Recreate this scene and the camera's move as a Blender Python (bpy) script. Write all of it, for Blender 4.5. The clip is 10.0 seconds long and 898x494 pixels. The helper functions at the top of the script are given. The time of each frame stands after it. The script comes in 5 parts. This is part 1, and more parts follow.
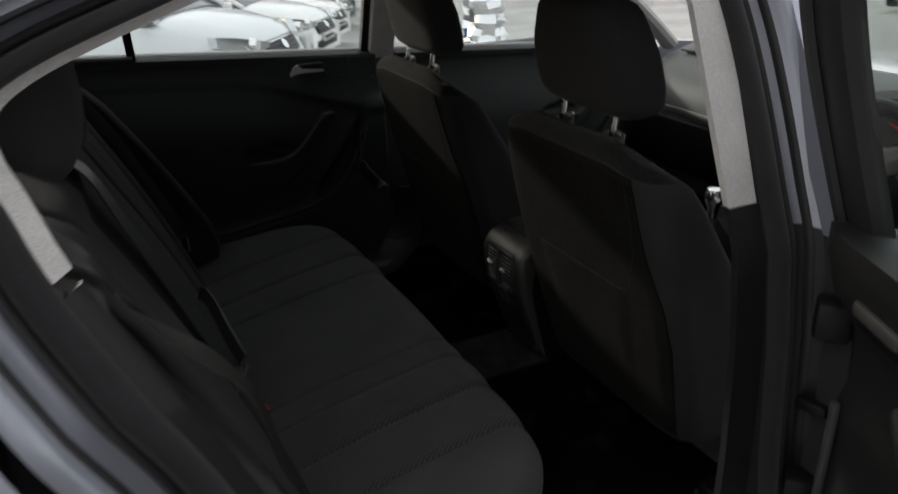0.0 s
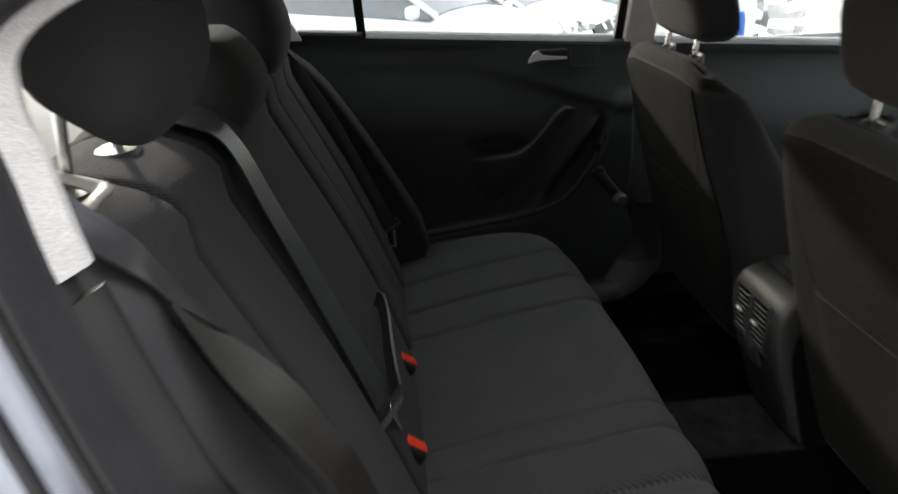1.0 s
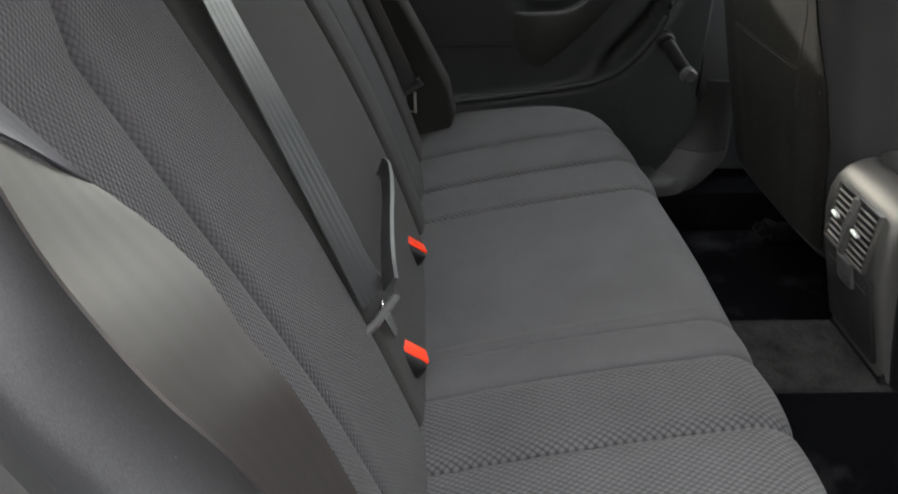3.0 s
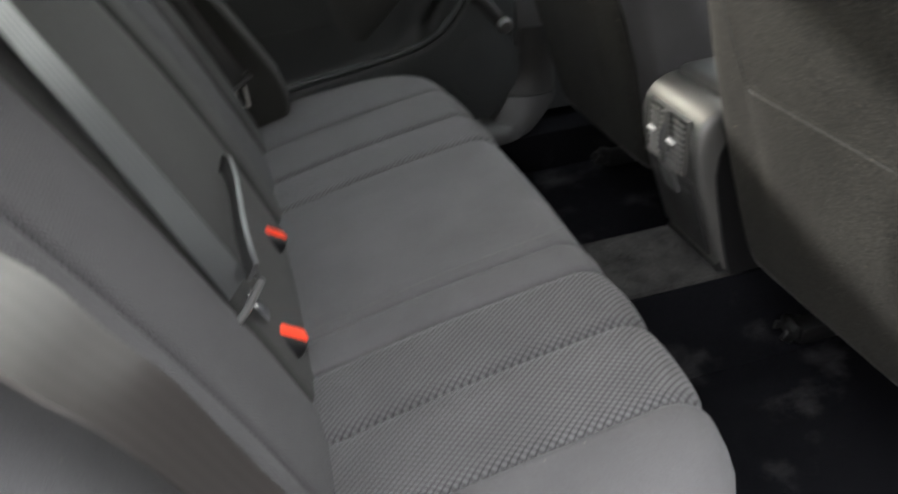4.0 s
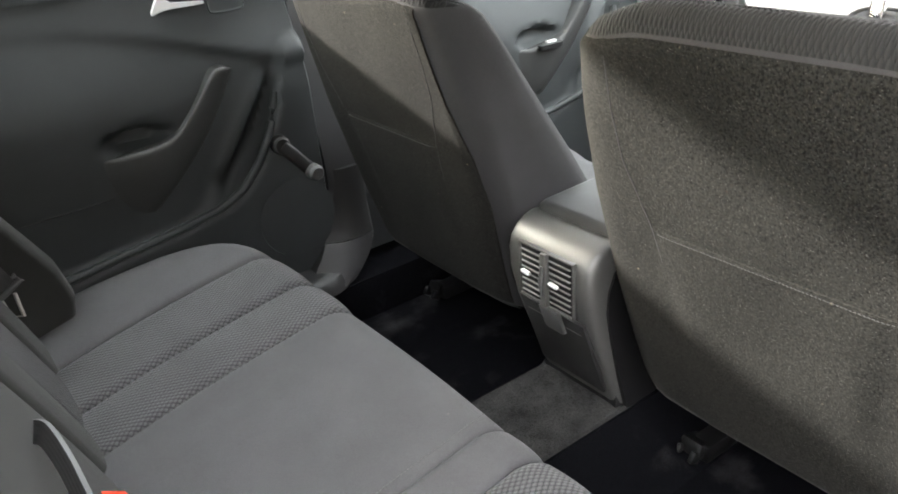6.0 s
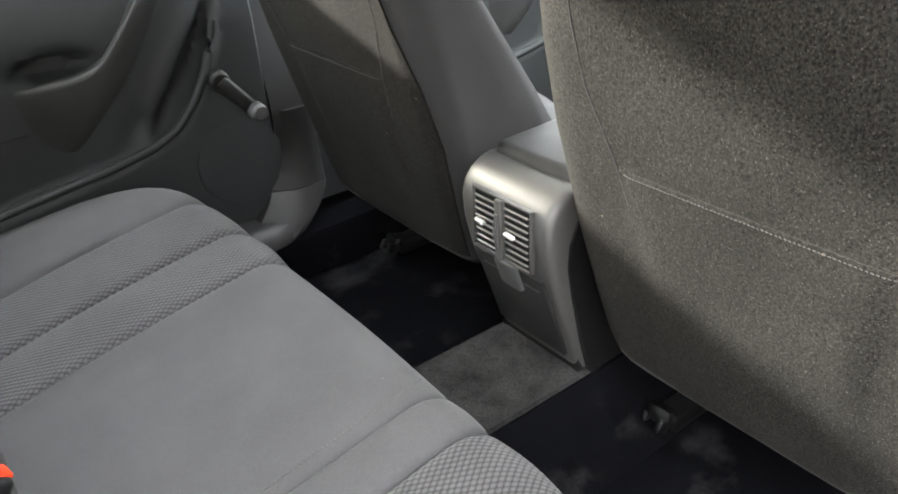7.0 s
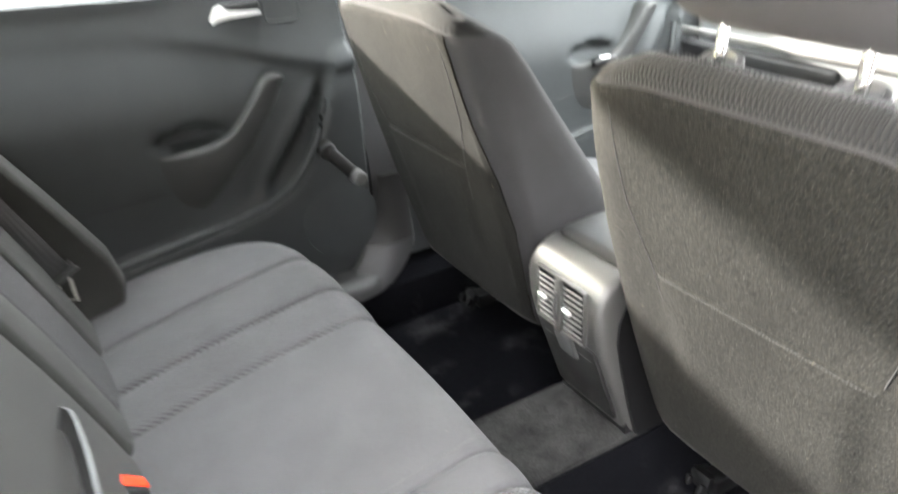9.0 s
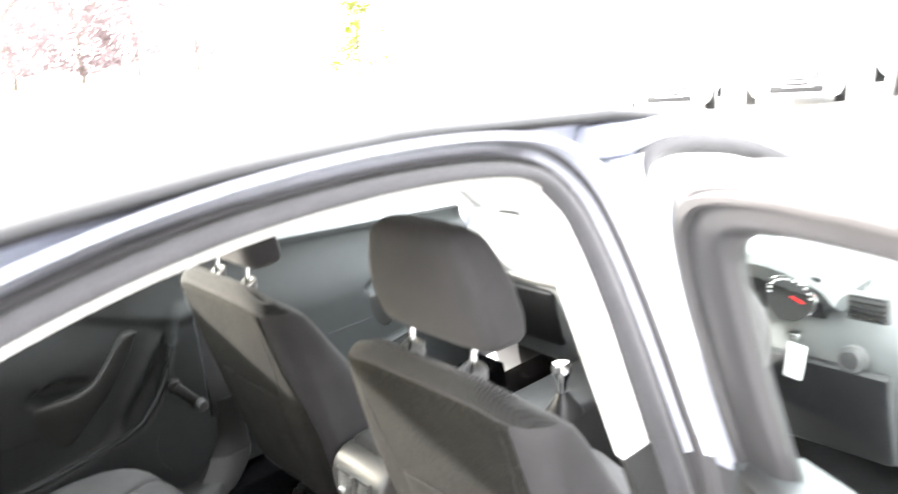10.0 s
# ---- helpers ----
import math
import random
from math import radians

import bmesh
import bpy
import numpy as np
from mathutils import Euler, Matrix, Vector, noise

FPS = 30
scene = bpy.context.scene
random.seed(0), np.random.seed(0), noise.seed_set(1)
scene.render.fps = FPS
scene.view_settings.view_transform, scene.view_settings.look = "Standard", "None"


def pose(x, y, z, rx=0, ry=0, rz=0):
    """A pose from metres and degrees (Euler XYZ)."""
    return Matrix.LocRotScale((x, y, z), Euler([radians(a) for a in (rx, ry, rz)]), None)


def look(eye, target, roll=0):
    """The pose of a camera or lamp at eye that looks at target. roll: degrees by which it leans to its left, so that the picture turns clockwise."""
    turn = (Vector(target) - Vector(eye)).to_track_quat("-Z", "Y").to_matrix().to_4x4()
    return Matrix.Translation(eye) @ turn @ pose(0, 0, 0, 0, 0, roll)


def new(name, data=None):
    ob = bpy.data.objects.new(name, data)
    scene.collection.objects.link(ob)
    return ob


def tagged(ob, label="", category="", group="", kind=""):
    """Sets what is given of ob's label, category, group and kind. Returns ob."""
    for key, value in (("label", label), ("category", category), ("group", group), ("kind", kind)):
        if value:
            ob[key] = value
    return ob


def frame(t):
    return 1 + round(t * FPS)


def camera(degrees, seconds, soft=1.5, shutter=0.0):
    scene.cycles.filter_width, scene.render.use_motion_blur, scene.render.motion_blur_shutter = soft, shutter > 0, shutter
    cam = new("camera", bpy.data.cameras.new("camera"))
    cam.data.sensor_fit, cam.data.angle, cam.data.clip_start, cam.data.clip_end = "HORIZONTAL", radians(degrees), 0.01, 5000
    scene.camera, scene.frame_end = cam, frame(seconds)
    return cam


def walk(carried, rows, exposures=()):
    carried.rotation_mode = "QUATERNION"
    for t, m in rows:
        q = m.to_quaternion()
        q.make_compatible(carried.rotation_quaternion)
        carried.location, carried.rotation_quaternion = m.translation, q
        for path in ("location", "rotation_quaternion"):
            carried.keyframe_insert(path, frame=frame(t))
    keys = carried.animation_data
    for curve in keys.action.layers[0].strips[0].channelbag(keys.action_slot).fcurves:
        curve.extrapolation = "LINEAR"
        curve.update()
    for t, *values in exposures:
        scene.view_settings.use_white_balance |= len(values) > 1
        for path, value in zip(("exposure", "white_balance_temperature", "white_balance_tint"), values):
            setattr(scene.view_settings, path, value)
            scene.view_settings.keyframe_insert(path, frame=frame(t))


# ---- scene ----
import itertools

# A dark hatch-grey saloon car with its rear door open, on a car park. x: car's front, y: car's left.
cam = camera(60.58, 10.0, soft=1.7, shutter=0.5)
PATH = [
    (0, pose(-0.8367, -1.4796, 1.4104, 66.303, 1.316, -26.061)),
    (0.3, pose(-0.7577, -1.4441, 1.4051, 67.324, 1.609, -19.919)),
    (0.5, pose(-0.7657, -1.4215, 1.4119, 66.678, 2.568, -11.273)),
    (0.6, pose(-0.7232, -1.4041, 1.3793, 66.668, 2.617, -8.204)),
    (0.8, pose(-0.6862, -1.3331, 1.3445, 66.185, 2.477, -5.711)),
    (1, pose(-0.6680, -1.2194, 1.3079, 67.312, 1.971, -5.866)),
    (1.5, pose(-0.6843, -1.0076, 1.2260, 69.010, -0.136, -0.384)),
    (2, pose(-0.6431, -0.9671, 1.2279, 65.558, 0.973, 2.184)),
    (2.5, pose(-0.6389, -0.9641, 1.1776, 62.251, 0.224, 0.031)),
    (3.8, pose(-0.6223, -1.0137, 1.1562, 55.817, 1.942, -11.173)),
    (4, pose(-0.6190, -1.0217, 1.1626, 57.237, 4.288, -16.101)),
    (4.5, pose(-0.6182, -0.9026, 1.1988, 62.738, 5.908, -23.595)),
    (5, pose(-0.6694, -0.7926, 1.2322, 66.771, 3.790, -27.355)),
    (5.5, pose(-0.6954, -0.7560, 1.2156, 64.280, 2.641, -31.245)),
    (6, pose(-0.6883, -0.7588, 1.1962, 63.001, 4.516, -36.730)),
    (7.5, pose(-0.5630, -0.6766, 1.0874, 59.456, 1.967, -38.170)),
    (8, pose(-0.5930, -0.6737, 1.0829, 60.401, 0.314, -39.040)),
    (8.5, pose(-0.5889, -0.6946, 1.1276, 59.358, 1.614, -37.091)),
    (9, pose(-0.6236, -0.8165, 1.2480, 62.669, 3.583, -30.126)),
    (9.2, pose(-0.6814, -0.8957, 1.3216, 66.176, 4.784, -29.466)),
    (9.5, pose(-0.7128, -1.0335, 1.4221, 71.560, 3.537, -36.557)),
    (9.8, pose(-0.7496, -1.1715, 1.4848, 73.949, 2.350, -40.124)),
    (10, pose(-0.7677, -1.2616, 1.5601, 74.191, 4.291, -42.177)),
]
EXPOSURES = [(0, -1.15), (0.5, 0.0), (1, 0.2), (1.5, 0.7), (2.5, 1.85), (4, 2.3), (5, 2.7), (6, 3.05), (7.5, 3.4), (8.5, 3.55), (9, 3.9), (9.5, 4.45), (10, 3.4)]
walk(cam, PATH, EXPOSURES)

# ---- light ----
world = bpy.data.worlds.new("sky")
scene.world = world
world.use_nodes = True
wn, wl = world.node_tree.nodes, world.node_tree.links
sky = wn.new("ShaderNodeTexSky")
sky.sky_type, sky.sun_disc = "NISHITA", False
sky.sun_elevation, sky.sun_rotation = radians(19.5), radians(-27)
sky.air_density, sky.dust_density, sky.ozone_density = 1.0, 3.0, 1.0
haze = wn.new("ShaderNodeMix")
haze.data_type, haze.blend_type = "RGBA", "ADD"
haze.inputs[0].default_value, haze.inputs[7].default_value = 1.0, (16.4, 16.0, 15.8, 1)
wl.new(sky.outputs[0], haze.inputs[6])
wl.new(haze.outputs[2], wn["Background"].inputs[0])
wn["Background"].inputs[1].default_value = 0.15
sun = new("sun", bpy.data.lights.new("sun", "SUN"))
sun.data.energy, sun.data.angle, sun.data.color = 4.6, radians(2.5), (1.0, 0.96, 0.90)
sun.matrix_world = look((-5.0, 10.0, 3.95), (0, 0, 0))


# ---- materials ----
def shader(name, color, rough=0.6, metal=0.0, spec=0.5, coat=0.0):
    m = bpy.data.materials.new(name)
    m.use_nodes = True
    b = m.node_tree.nodes["Principled BSDF"]
    b.inputs["Base Color"].default_value = (*color, 1)
    b.inputs["Roughness"].default_value = rough
    b.inputs["Metallic"].default_value = metal
    b.inputs["Specular IOR Level"].default_value = spec
    b.inputs["Coat Weight"].default_value = coat
    return m, m.node_tree.nodes, m.node_tree.links, b


def coords(n, l, scale=(1, 1, 1), turn=(0, 0, 0)):
    tc, mp = n.new("ShaderNodeTexCoord"), n.new("ShaderNodeMapping")
    mp.inputs["Scale"].default_value = scale
    mp.inputs["Rotation"].default_value = [radians(a) for a in turn]
    l.new(tc.outputs["Object"], mp.inputs[0])
    return mp.outputs[0]


def noise_tex(n, l, vec, scale, detail=3.0, rough=0.55):
    t = n.new("ShaderNodeTexNoise")
    t.inputs["Scale"].default_value, t.inputs["Detail"].default_value, t.inputs["Roughness"].default_value = scale, detail, rough
    l.new(vec, t.inputs["Vector"])
    return t.outputs["Fac"]


def ramp(n, l, fac, lo, hi, a=0.35, b=0.65):
    r = n.new("ShaderNodeValToRGB")
    r.color_ramp.elements[0].position, r.color_ramp.elements[1].position = a, b
    r.color_ramp.elements[0].color, r.color_ramp.elements[1].color = (*lo, 1), (*hi, 1)
    l.new(fac, r.inputs[0])
    return r.outputs[0]


def mix(n, l, fac, a, b, mode="MIX"):
    x = n.new("ShaderNodeMix")
    x.data_type, x.blend_type = "RGBA", mode
    for k, v in ((0, fac), (6, a), (7, b)):
        if isinstance(v, (int, float)):
            x.inputs[k].default_value = v
        elif isinstance(v, tuple):
            x.inputs[k].default_value = (*v, 1)
        else:
            l.new(v, x.inputs[k])
    return x.outputs[2]


def math_node(n, l, op, a, b=0.0):
    x = n.new("ShaderNodeMath")
    x.operation = op
    for k, v in ((0, a), (1, b)):
        if isinstance(v, (int, float)):
            x.inputs[k].default_value = v
        else:
            l.new(v, x.inputs[k])
    return x.outputs[0]


def bump(n, l, b, height, strength=0.3, dist=0.002):
    x = n.new("ShaderNodeBump")
    x.inputs["Strength"].default_value, x.inputs["Distance"].default_value = strength, dist
    l.new(height, x.inputs["Height"])
    l.new(x.outputs[0], b.inputs["Normal"])


def fabric(name, color, fine=1400.0, blotch=9.0, fuzz=0.25, depth=0.25, lint=False):
    m, n, l, b = shader(name, color, 0.95, 0, 0.04)
    v = coords(n, l)
    big, small = noise_tex(n, l, v, blotch, 4), noise_tex(n, l, v, fine, 2)
    c = ramp(n, l, big, tuple(k * 0.93 for k in color), tuple(min(1, k * 1.07) for k in color))
    if lint:
        c = mix(n, l, ramp(n, l, noise_tex(n, l, v, 140.0, 1), (0,) * 3, (0.8,) * 3, 0.80, 0.83), c, (0.14, 0.13, 0.115))
    c = mix(n, l, 0.55, c, ramp(n, l, small, (0.55,) * 3, (1.45,) * 3, 0.3, 0.7), "MULTIPLY")
    l.new(c, b.inputs["Base Color"])
    b.inputs["Sheen Weight"].default_value, b.inputs["Sheen Roughness"].default_value = fuzz, 0.5
    bump(n, l, b, small, depth, 0.0012)
    return m


def speckled(name, color):
    """Coarse needle felt: dark ground with scattered pale fibres and a few lint specks."""
    m, n, l, b = shader(name, color, 0.95, 0, 0.02)
    v = coords(n, l)
    grain, fleck, big = noise_tex(n, l, v, 360.0, 3, 0.8), noise_tex(n, l, v, 560.0, 1), noise_tex(n, l, v, 7.0, 4)
    c = ramp(n, l, big, tuple(k * 0.8 for k in color), tuple(k * 1.2 for k in color))
    c = mix(n, l, 1.0, c, ramp(n, l, grain, (0.32,) * 3, (2.05, 2.0, 1.92), 0.36, 0.66), "MULTIPLY")
    c = mix(n, l, ramp(n, l, fleck, (0,) * 3, (1,) * 3, 0.66, 0.72), c, tuple(k * 4.5 for k in color))
    c = mix(n, l, ramp(n, l, noise_tex(n, l, v, 95.0, 1), (0,) * 3, (1,) * 3, 0.80, 0.83), c, (0.10, 0.085, 0.06))
    l.new(c, b.inputs["Base Color"])
    b.inputs["Sheen Weight"].default_value, b.inputs["Sheen Roughness"].default_value = 0.012, 0.6
    bump(n, l, b, grain, 0.6, 0.0012)
    return m


def dusty_carpet(name, dark, dusty):
    """Black pile with a few loose patches of dust."""
    m, n, l, b = shader(name, dark, 0.97, 0, 0.02)
    v = coords(n, l)
    fib = noise_tex(n, l, v, 480.0, 3, 0.7)
    c = ramp(n, l, noise_tex(n, l, v, 8.0, 5, 0.6), dark, dusty, 0.55, 0.72)
    c = mix(n, l, 0.9, c, ramp(n, l, fib, (0.4,) * 3, (1.7,) * 3, 0.33, 0.67), "MULTIPLY")
    l.new(c, b.inputs["Base Color"])
    bump(n, l, b, fib, 0.8, 0.0016)
    return m


def worn_carpet(name, dark, dusty):
    m, n, l, b = shader(name, dark, 0.96, 0, 0.02)
    v = coords(n, l)
    fib, patch = noise_tex(n, l, v, 520.0, 3, 0.7), noise_tex(n, l, v, 9.0, 6, 0.65)
    c = ramp(n, l, patch, dark, dusty, 0.40, 0.62)
    c = mix(n, l, 0.9, c, ramp(n, l, fib, (0.4,) * 3, (1.7,) * 3, 0.33, 0.67), "MULTIPLY")
    l.new(c, b.inputs["Base Color"])
    bump(n, l, b, fib, 0.8, 0.0016)
    return m


def dimpled(name, color, pitch, run, deep=0.45):
    """Woven seat insert: staggered pale knots on a dark ground. pitch in metres across; run says how far one metre along the panel counts on x and z."""
    m, n, l, b = shader(name, color, 0.92, 0, 0.05)
    tc, sep = n.new("ShaderNodeTexCoord"), n.new("ShaderNodeSeparateXYZ")
    l.new(tc.outputs["Object"], sep.inputs[0])
    w = 2 * math.pi / pitch
    p = math_node(n, l, "MULTIPLY", sep.outputs[1], w * 0.5)
    along = math_node(n, l, "ADD", math_node(n, l, "MULTIPLY", sep.outputs[0], run[0]), math_node(n, l, "MULTIPLY", sep.outputs[2], run[1]))
    q = math_node(n, l, "MULTIPLY", along, w * 0.36)
    a = math_node(n, l, "COSINE", math_node(n, l, "ADD", p, q))
    c = math_node(n, l, "COSINE", math_node(n, l, "SUBTRACT", p, q))
    h = math_node(n, l, "POWER", math_node(n, l, "ABSOLUTE", math_node(n, l, "MULTIPLY", a, c)), 0.7)
    v = coords(n, l)
    small = noise_tex(n, l, v, 1500.0, 2)
    base = ramp(n, l, h, tuple(k * (1 - deep) for k in color), tuple(min(1, k * (1 + deep)) for k in color), 0.05, 0.75)
    base = mix(n, l, 0.4, base, ramp(n, l, small, (0.6,) * 3, (1.4,) * 3, 0.3, 0.7), "MULTIPLY")
    base = mix(n, l, 0.35, base, ramp(n, l, noise_tex(n, l, v, 8.0), (0.75,) * 3, (1.25,) * 3), "MULTIPLY")
    l.new(base, b.inputs["Base Color"])
    b.inputs["Sheen Weight"].default_value = 0.08
    bump(n, l, b, h, 0.7, 0.0016)
    return m


def plastic(name, color, rough=0.5, grain=900.0, depth=0.12, metal=0.0, spec=0.45, wear=0.12):
    m, n, l, b = shader(name, color, rough, metal, spec)
    v = coords(n, l)
    g, big = noise_tex(n, l, v, grain, 2), noise_tex(n, l, v, 7.0, 5, 0.65)
    c = ramp(n, l, big, tuple(k * (1 - wear) for k in color), tuple(min(1, k * (1 + wear)) for k in color), 0.3, 0.7)
    l.new(c, b.inputs["Base Color"])
    l.new(ramp(n, l, big, (rough * 0.85,) * 3, (min(1, rough * 1.15),) * 3, 0.3, 0.7), b.inputs["Roughness"])
    if depth:
        bump(n, l, b, g, depth, 0.0006)
    return m


def webbing(name, color, axis, rough=0.48, relief=0.30):
    m, n, l, b = shader(name, color, rough, 0, 0.5)
    tc, sep = n.new("ShaderNodeTexCoord"), n.new("ShaderNodeSeparateXYZ")
    l.new(tc.outputs["UV"], sep.inputs[0])
    s = math_node(n, l, "SINE", math_node(n, l, "MULTIPLY", sep.outputs[axis], 2 * math.pi * 5))
    s01 = math_node(n, l, "ADD", math_node(n, l, "MULTIPLY", s, 0.5), 0.5)
    v = coords(n, l)
    c = mix(n, l, 0.5, ramp(n, l, s01, tuple(k * 0.95 for k in color), tuple(k * 1.05 for k in color)), ramp(n, l, noise_tex(n, l, v, 600.0, 2), (0.7,) * 3, (1.3,) * 3), "MULTIPLY")
    l.new(c, b.inputs["Base Color"])
    bump(n, l, b, s01, relief, 0.0012)
    return m


def glazing(name, tint, coat=0.0):
    m = bpy.data.materials.new(name)
    m.use_nodes = True
    n, l = m.node_tree.nodes, m.node_tree.links
    n.remove(n["Principled BSDF"])
    tr, gl, fr, mx = n.new("ShaderNodeBsdfTransparent"), n.new("ShaderNodeBsdfGlossy"), n.new("ShaderNodeLayerWeight"), n.new("ShaderNodeMixShader")
    tr.inputs[0].default_value = (*tint, 1)
    gl.inputs["Roughness"].default_value = 0.02
    fr.inputs[0].default_value = 0.5
    gloss = math_node(n, l, "ADD", math_node(n, l, "MULTIPLY", math_node(n, l, "POWER", fr.outputs["Facing"], 5.0), 0.5), 0.014)
    for a, k in ((gloss, 0), (tr.outputs[0], 1), (gl.outputs[0], 2)):
        l.new(a, mx.inputs[k])
    l.new(mx.outputs[0], n["Material Output"].inputs[0])
    return m


def ground_mat():
    m, n, l, b = shader("asphalt", (0.1, 0.1, 0.1), 0.9, 0, 0.3)
    v = coords(n, l)
    c = ramp(n, l, noise_tex(n, l, v, 0.6, 6), (0.27, 0.27, 0.266), (0.37, 0.365, 0.355))
    c = mix(n, l, 0.6, c, ramp(n, l, noise_tex(n, l, v, 120.0, 2), (0.6,) * 3, (1.5,) * 3), "MULTIPLY")
    l.new(c, b.inputs["Base Color"])
    bump(n, l, b, noise_tex(n, l, v, 160.0, 2), 0.4, 0.004)
    return m


def leafy(name, lo, hi):
    m, n, l, b = shader(name, lo, 0.8, 0, 0.08)
    v = coords(n, l)
    l.new(ramp(n, l, noise_tex(n, l, v, 2.5, 3), lo, hi), b.inputs["Base Color"])
    return m


def paint(name, color, flake=0.5):
    m, n, l, b = shader(name, color, 0.40, flake, 0.5, 0.9)
    b.inputs["Coat Roughness"].default_value = 0.06
    v = coords(n, l)
    f = noise_tex(n, l, v, 2500.0, 1)
    l.new(mix(n, l, 0.35, color, ramp(n, l, f, (0.6,) * 3, (1.5,) * 3), "MULTIPLY"), b.inputs["Base Color"])
    l.new(ramp(n, l, noise_tex(n, l, v, 5.0, 5), (0.03,) * 3, (0.14,) * 3), b.inputs["Coat Roughness"])
    return m


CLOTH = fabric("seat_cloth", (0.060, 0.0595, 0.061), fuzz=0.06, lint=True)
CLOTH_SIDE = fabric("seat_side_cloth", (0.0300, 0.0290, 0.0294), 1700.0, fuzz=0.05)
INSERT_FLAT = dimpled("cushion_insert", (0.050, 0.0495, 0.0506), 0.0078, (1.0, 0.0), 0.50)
# bench back: darker copies of the cushion cloths, shade put into the colour
INSERT_BACK_SHADED = dimpled("shaded_backrest_insert", (0.029, 0.0280, 0.0288), 0.0052, (-0.395, 0.919), 0.25)
CLOTH_BACK_SHADED = fabric("shaded_backrest_cloth", (0.0265, 0.0262, 0.0246), fuzz=0.05)
INSERT_TOP = dimpled("seat_top_insert", (0.0125, 0.0122, 0.0118), 0.0062, (0.8, -0.6), 0.20)
BACK_PANEL = speckled("seat_back_carpet", (0.0090, 0.0088, 0.0080))
CARPET = dusty_carpet("floor_carpet", (0.0034, 0.0035, 0.0043), (0.019, 0.0187, 0.0195))
CARPET_WORN = worn_carpet("tunnel_carpet", (0.012, 0.0118, 0.0117), (0.030, 0.0295, 0.029))
SHELF_FELT = fabric("shelf_felt", (0.20, 0.195, 0.19), 500.0, 12.0, 0.2, 0.6)
BLACK = plastic("black_plastic", (0.006, 0.006, 0.0063), 0.45, spec=0.3)
GREY = plastic("charcoal_plastic", (0.015, 0.015, 0.0148), 0.5, 700.0, 0.3, spec=0.28)
GREY_SOFT = plastic("door_skin", (0.029, 0.0315, 0.0322), 0.52, 700.0, 0.35, spec=0.22)
LID = plastic("armrest_lid_skin", (0.030, 0.0297, 0.029), 0.66, 500.0, 0.4, spec=0.2)
SATIN = plastic("satin_grey_plastic", (0.055, 0.055, 0.0545), 0.42, 1200.0, 0.08)
SILL_PLASTIC = plastic("sill_plastic", (0.021, 0.0207, 0.0213), 0.5, 800.0, 0.2)
SILVER = plastic("silver_plastic", (0.128, 0.1255, 0.120), 0.48, 1600.0, 0.05, 0.7, 0.5, 0.10)
ARMREST = plastic("armrest_skin", (0.030, 0.0305, 0.0298), 0.50, 700.0, 0.3, spec=0.25)
PALE = plastic("pale_grey_plastic", (0.27, 0.26, 0.24), 0.38, 1200.0, 0.04)
CHROME = plastic("chrome", (0.82, 0.82, 0.82), 0.14, 900.0, 0.0, 1.0, 0.5, 0.03)
BRIGHT = plastic("satin_chrome", (0.75, 0.75, 0.74), 0.30, 900.0, 0.0, 0.5, 0.5, 0.03)
SLAT = plastic("slat_plastic", (0.13, 0.128, 0.124), 0.42, 1200.0, 0.05, 0.4)
MIRROR = plastic("mirror_silver", (0.92, 0.92, 0.92), 0.03, 900.0, 0.0, 1.0, 0.5, 0.0)
RUBBER = plastic("rubber_seal", (0.028, 0.027, 0.028), 0.55, 600.0, 0.15)
STRIP = plastic("roof_strip_rubber", (0.012, 0.012, 0.0125), 0.6, 600.0, 0.1, spec=0.2)
FRAME_BLACK = plastic("black_frame_and_shade", (0.024, 0.0235, 0.025), 0.45, 600.0, 0.1, spec=0.35)
SEAL_FLOCK = fabric("flocked_seal", (0.026, 0.0255, 0.027), 900.0, 15.0, 0.2, 0.3)
TRIM_LIGHT = fabric("light_grey_trim", (0.56, 0.545, 0.53), 700.0, 12.0, 0.1, 0.15)
LINER = fabric("headliner", (0.52, 0.51, 0.49), 600.0, 10.0, 0.1, 0.2)
RED = plastic("red_plastic", (0.80, 0.045, 0.012), 0.35, 700.0, 0.05)
BELT = webbing("belt_webbing", (0.014, 0.014, 0.0146), 0, 0.40, 0.18)
# shaded copy of the right belt's webbing, for its lap run
BELT_SHADED = webbing("shaded_belt_webbing", (0.015, 0.0128, 0.0116), 0, 0.48, 0.08)
# lighter copy of the belt webbing, for runs that should look lit
BELT_LIGHTER = webbing("lighter_belt_webbing", (0.031, 0.031, 0.0318), 0, 0.48, 0.2)
BELT_DARK = webbing("dark_belt_webbing", (0.014, 0.014, 0.0143), 0)
# lit copy of the same webbing, for the shoulder run
BELT_LIT = webbing("lit_belt_webbing", (0.036, 0.035, 0.0378), 0, 0.40, 0.05)
PAINT = paint("blue_grey_paint", (0.36, 0.375, 0.43))
DASH = plastic("dash_skin", (0.078, 0.081, 0.081), 0.6, 600.0, 0.35)
GLASS = glazing("window_glass", (0.93, 0.96, 0.95))
GAUGE_RED, *_ = shader("gauge_red", (0.8, 0.02, 0.02), 0.5)
GAUGE_WHITE, *_ = shader("gauge_white", (0.75, 0.75, 0.75), 0.5)
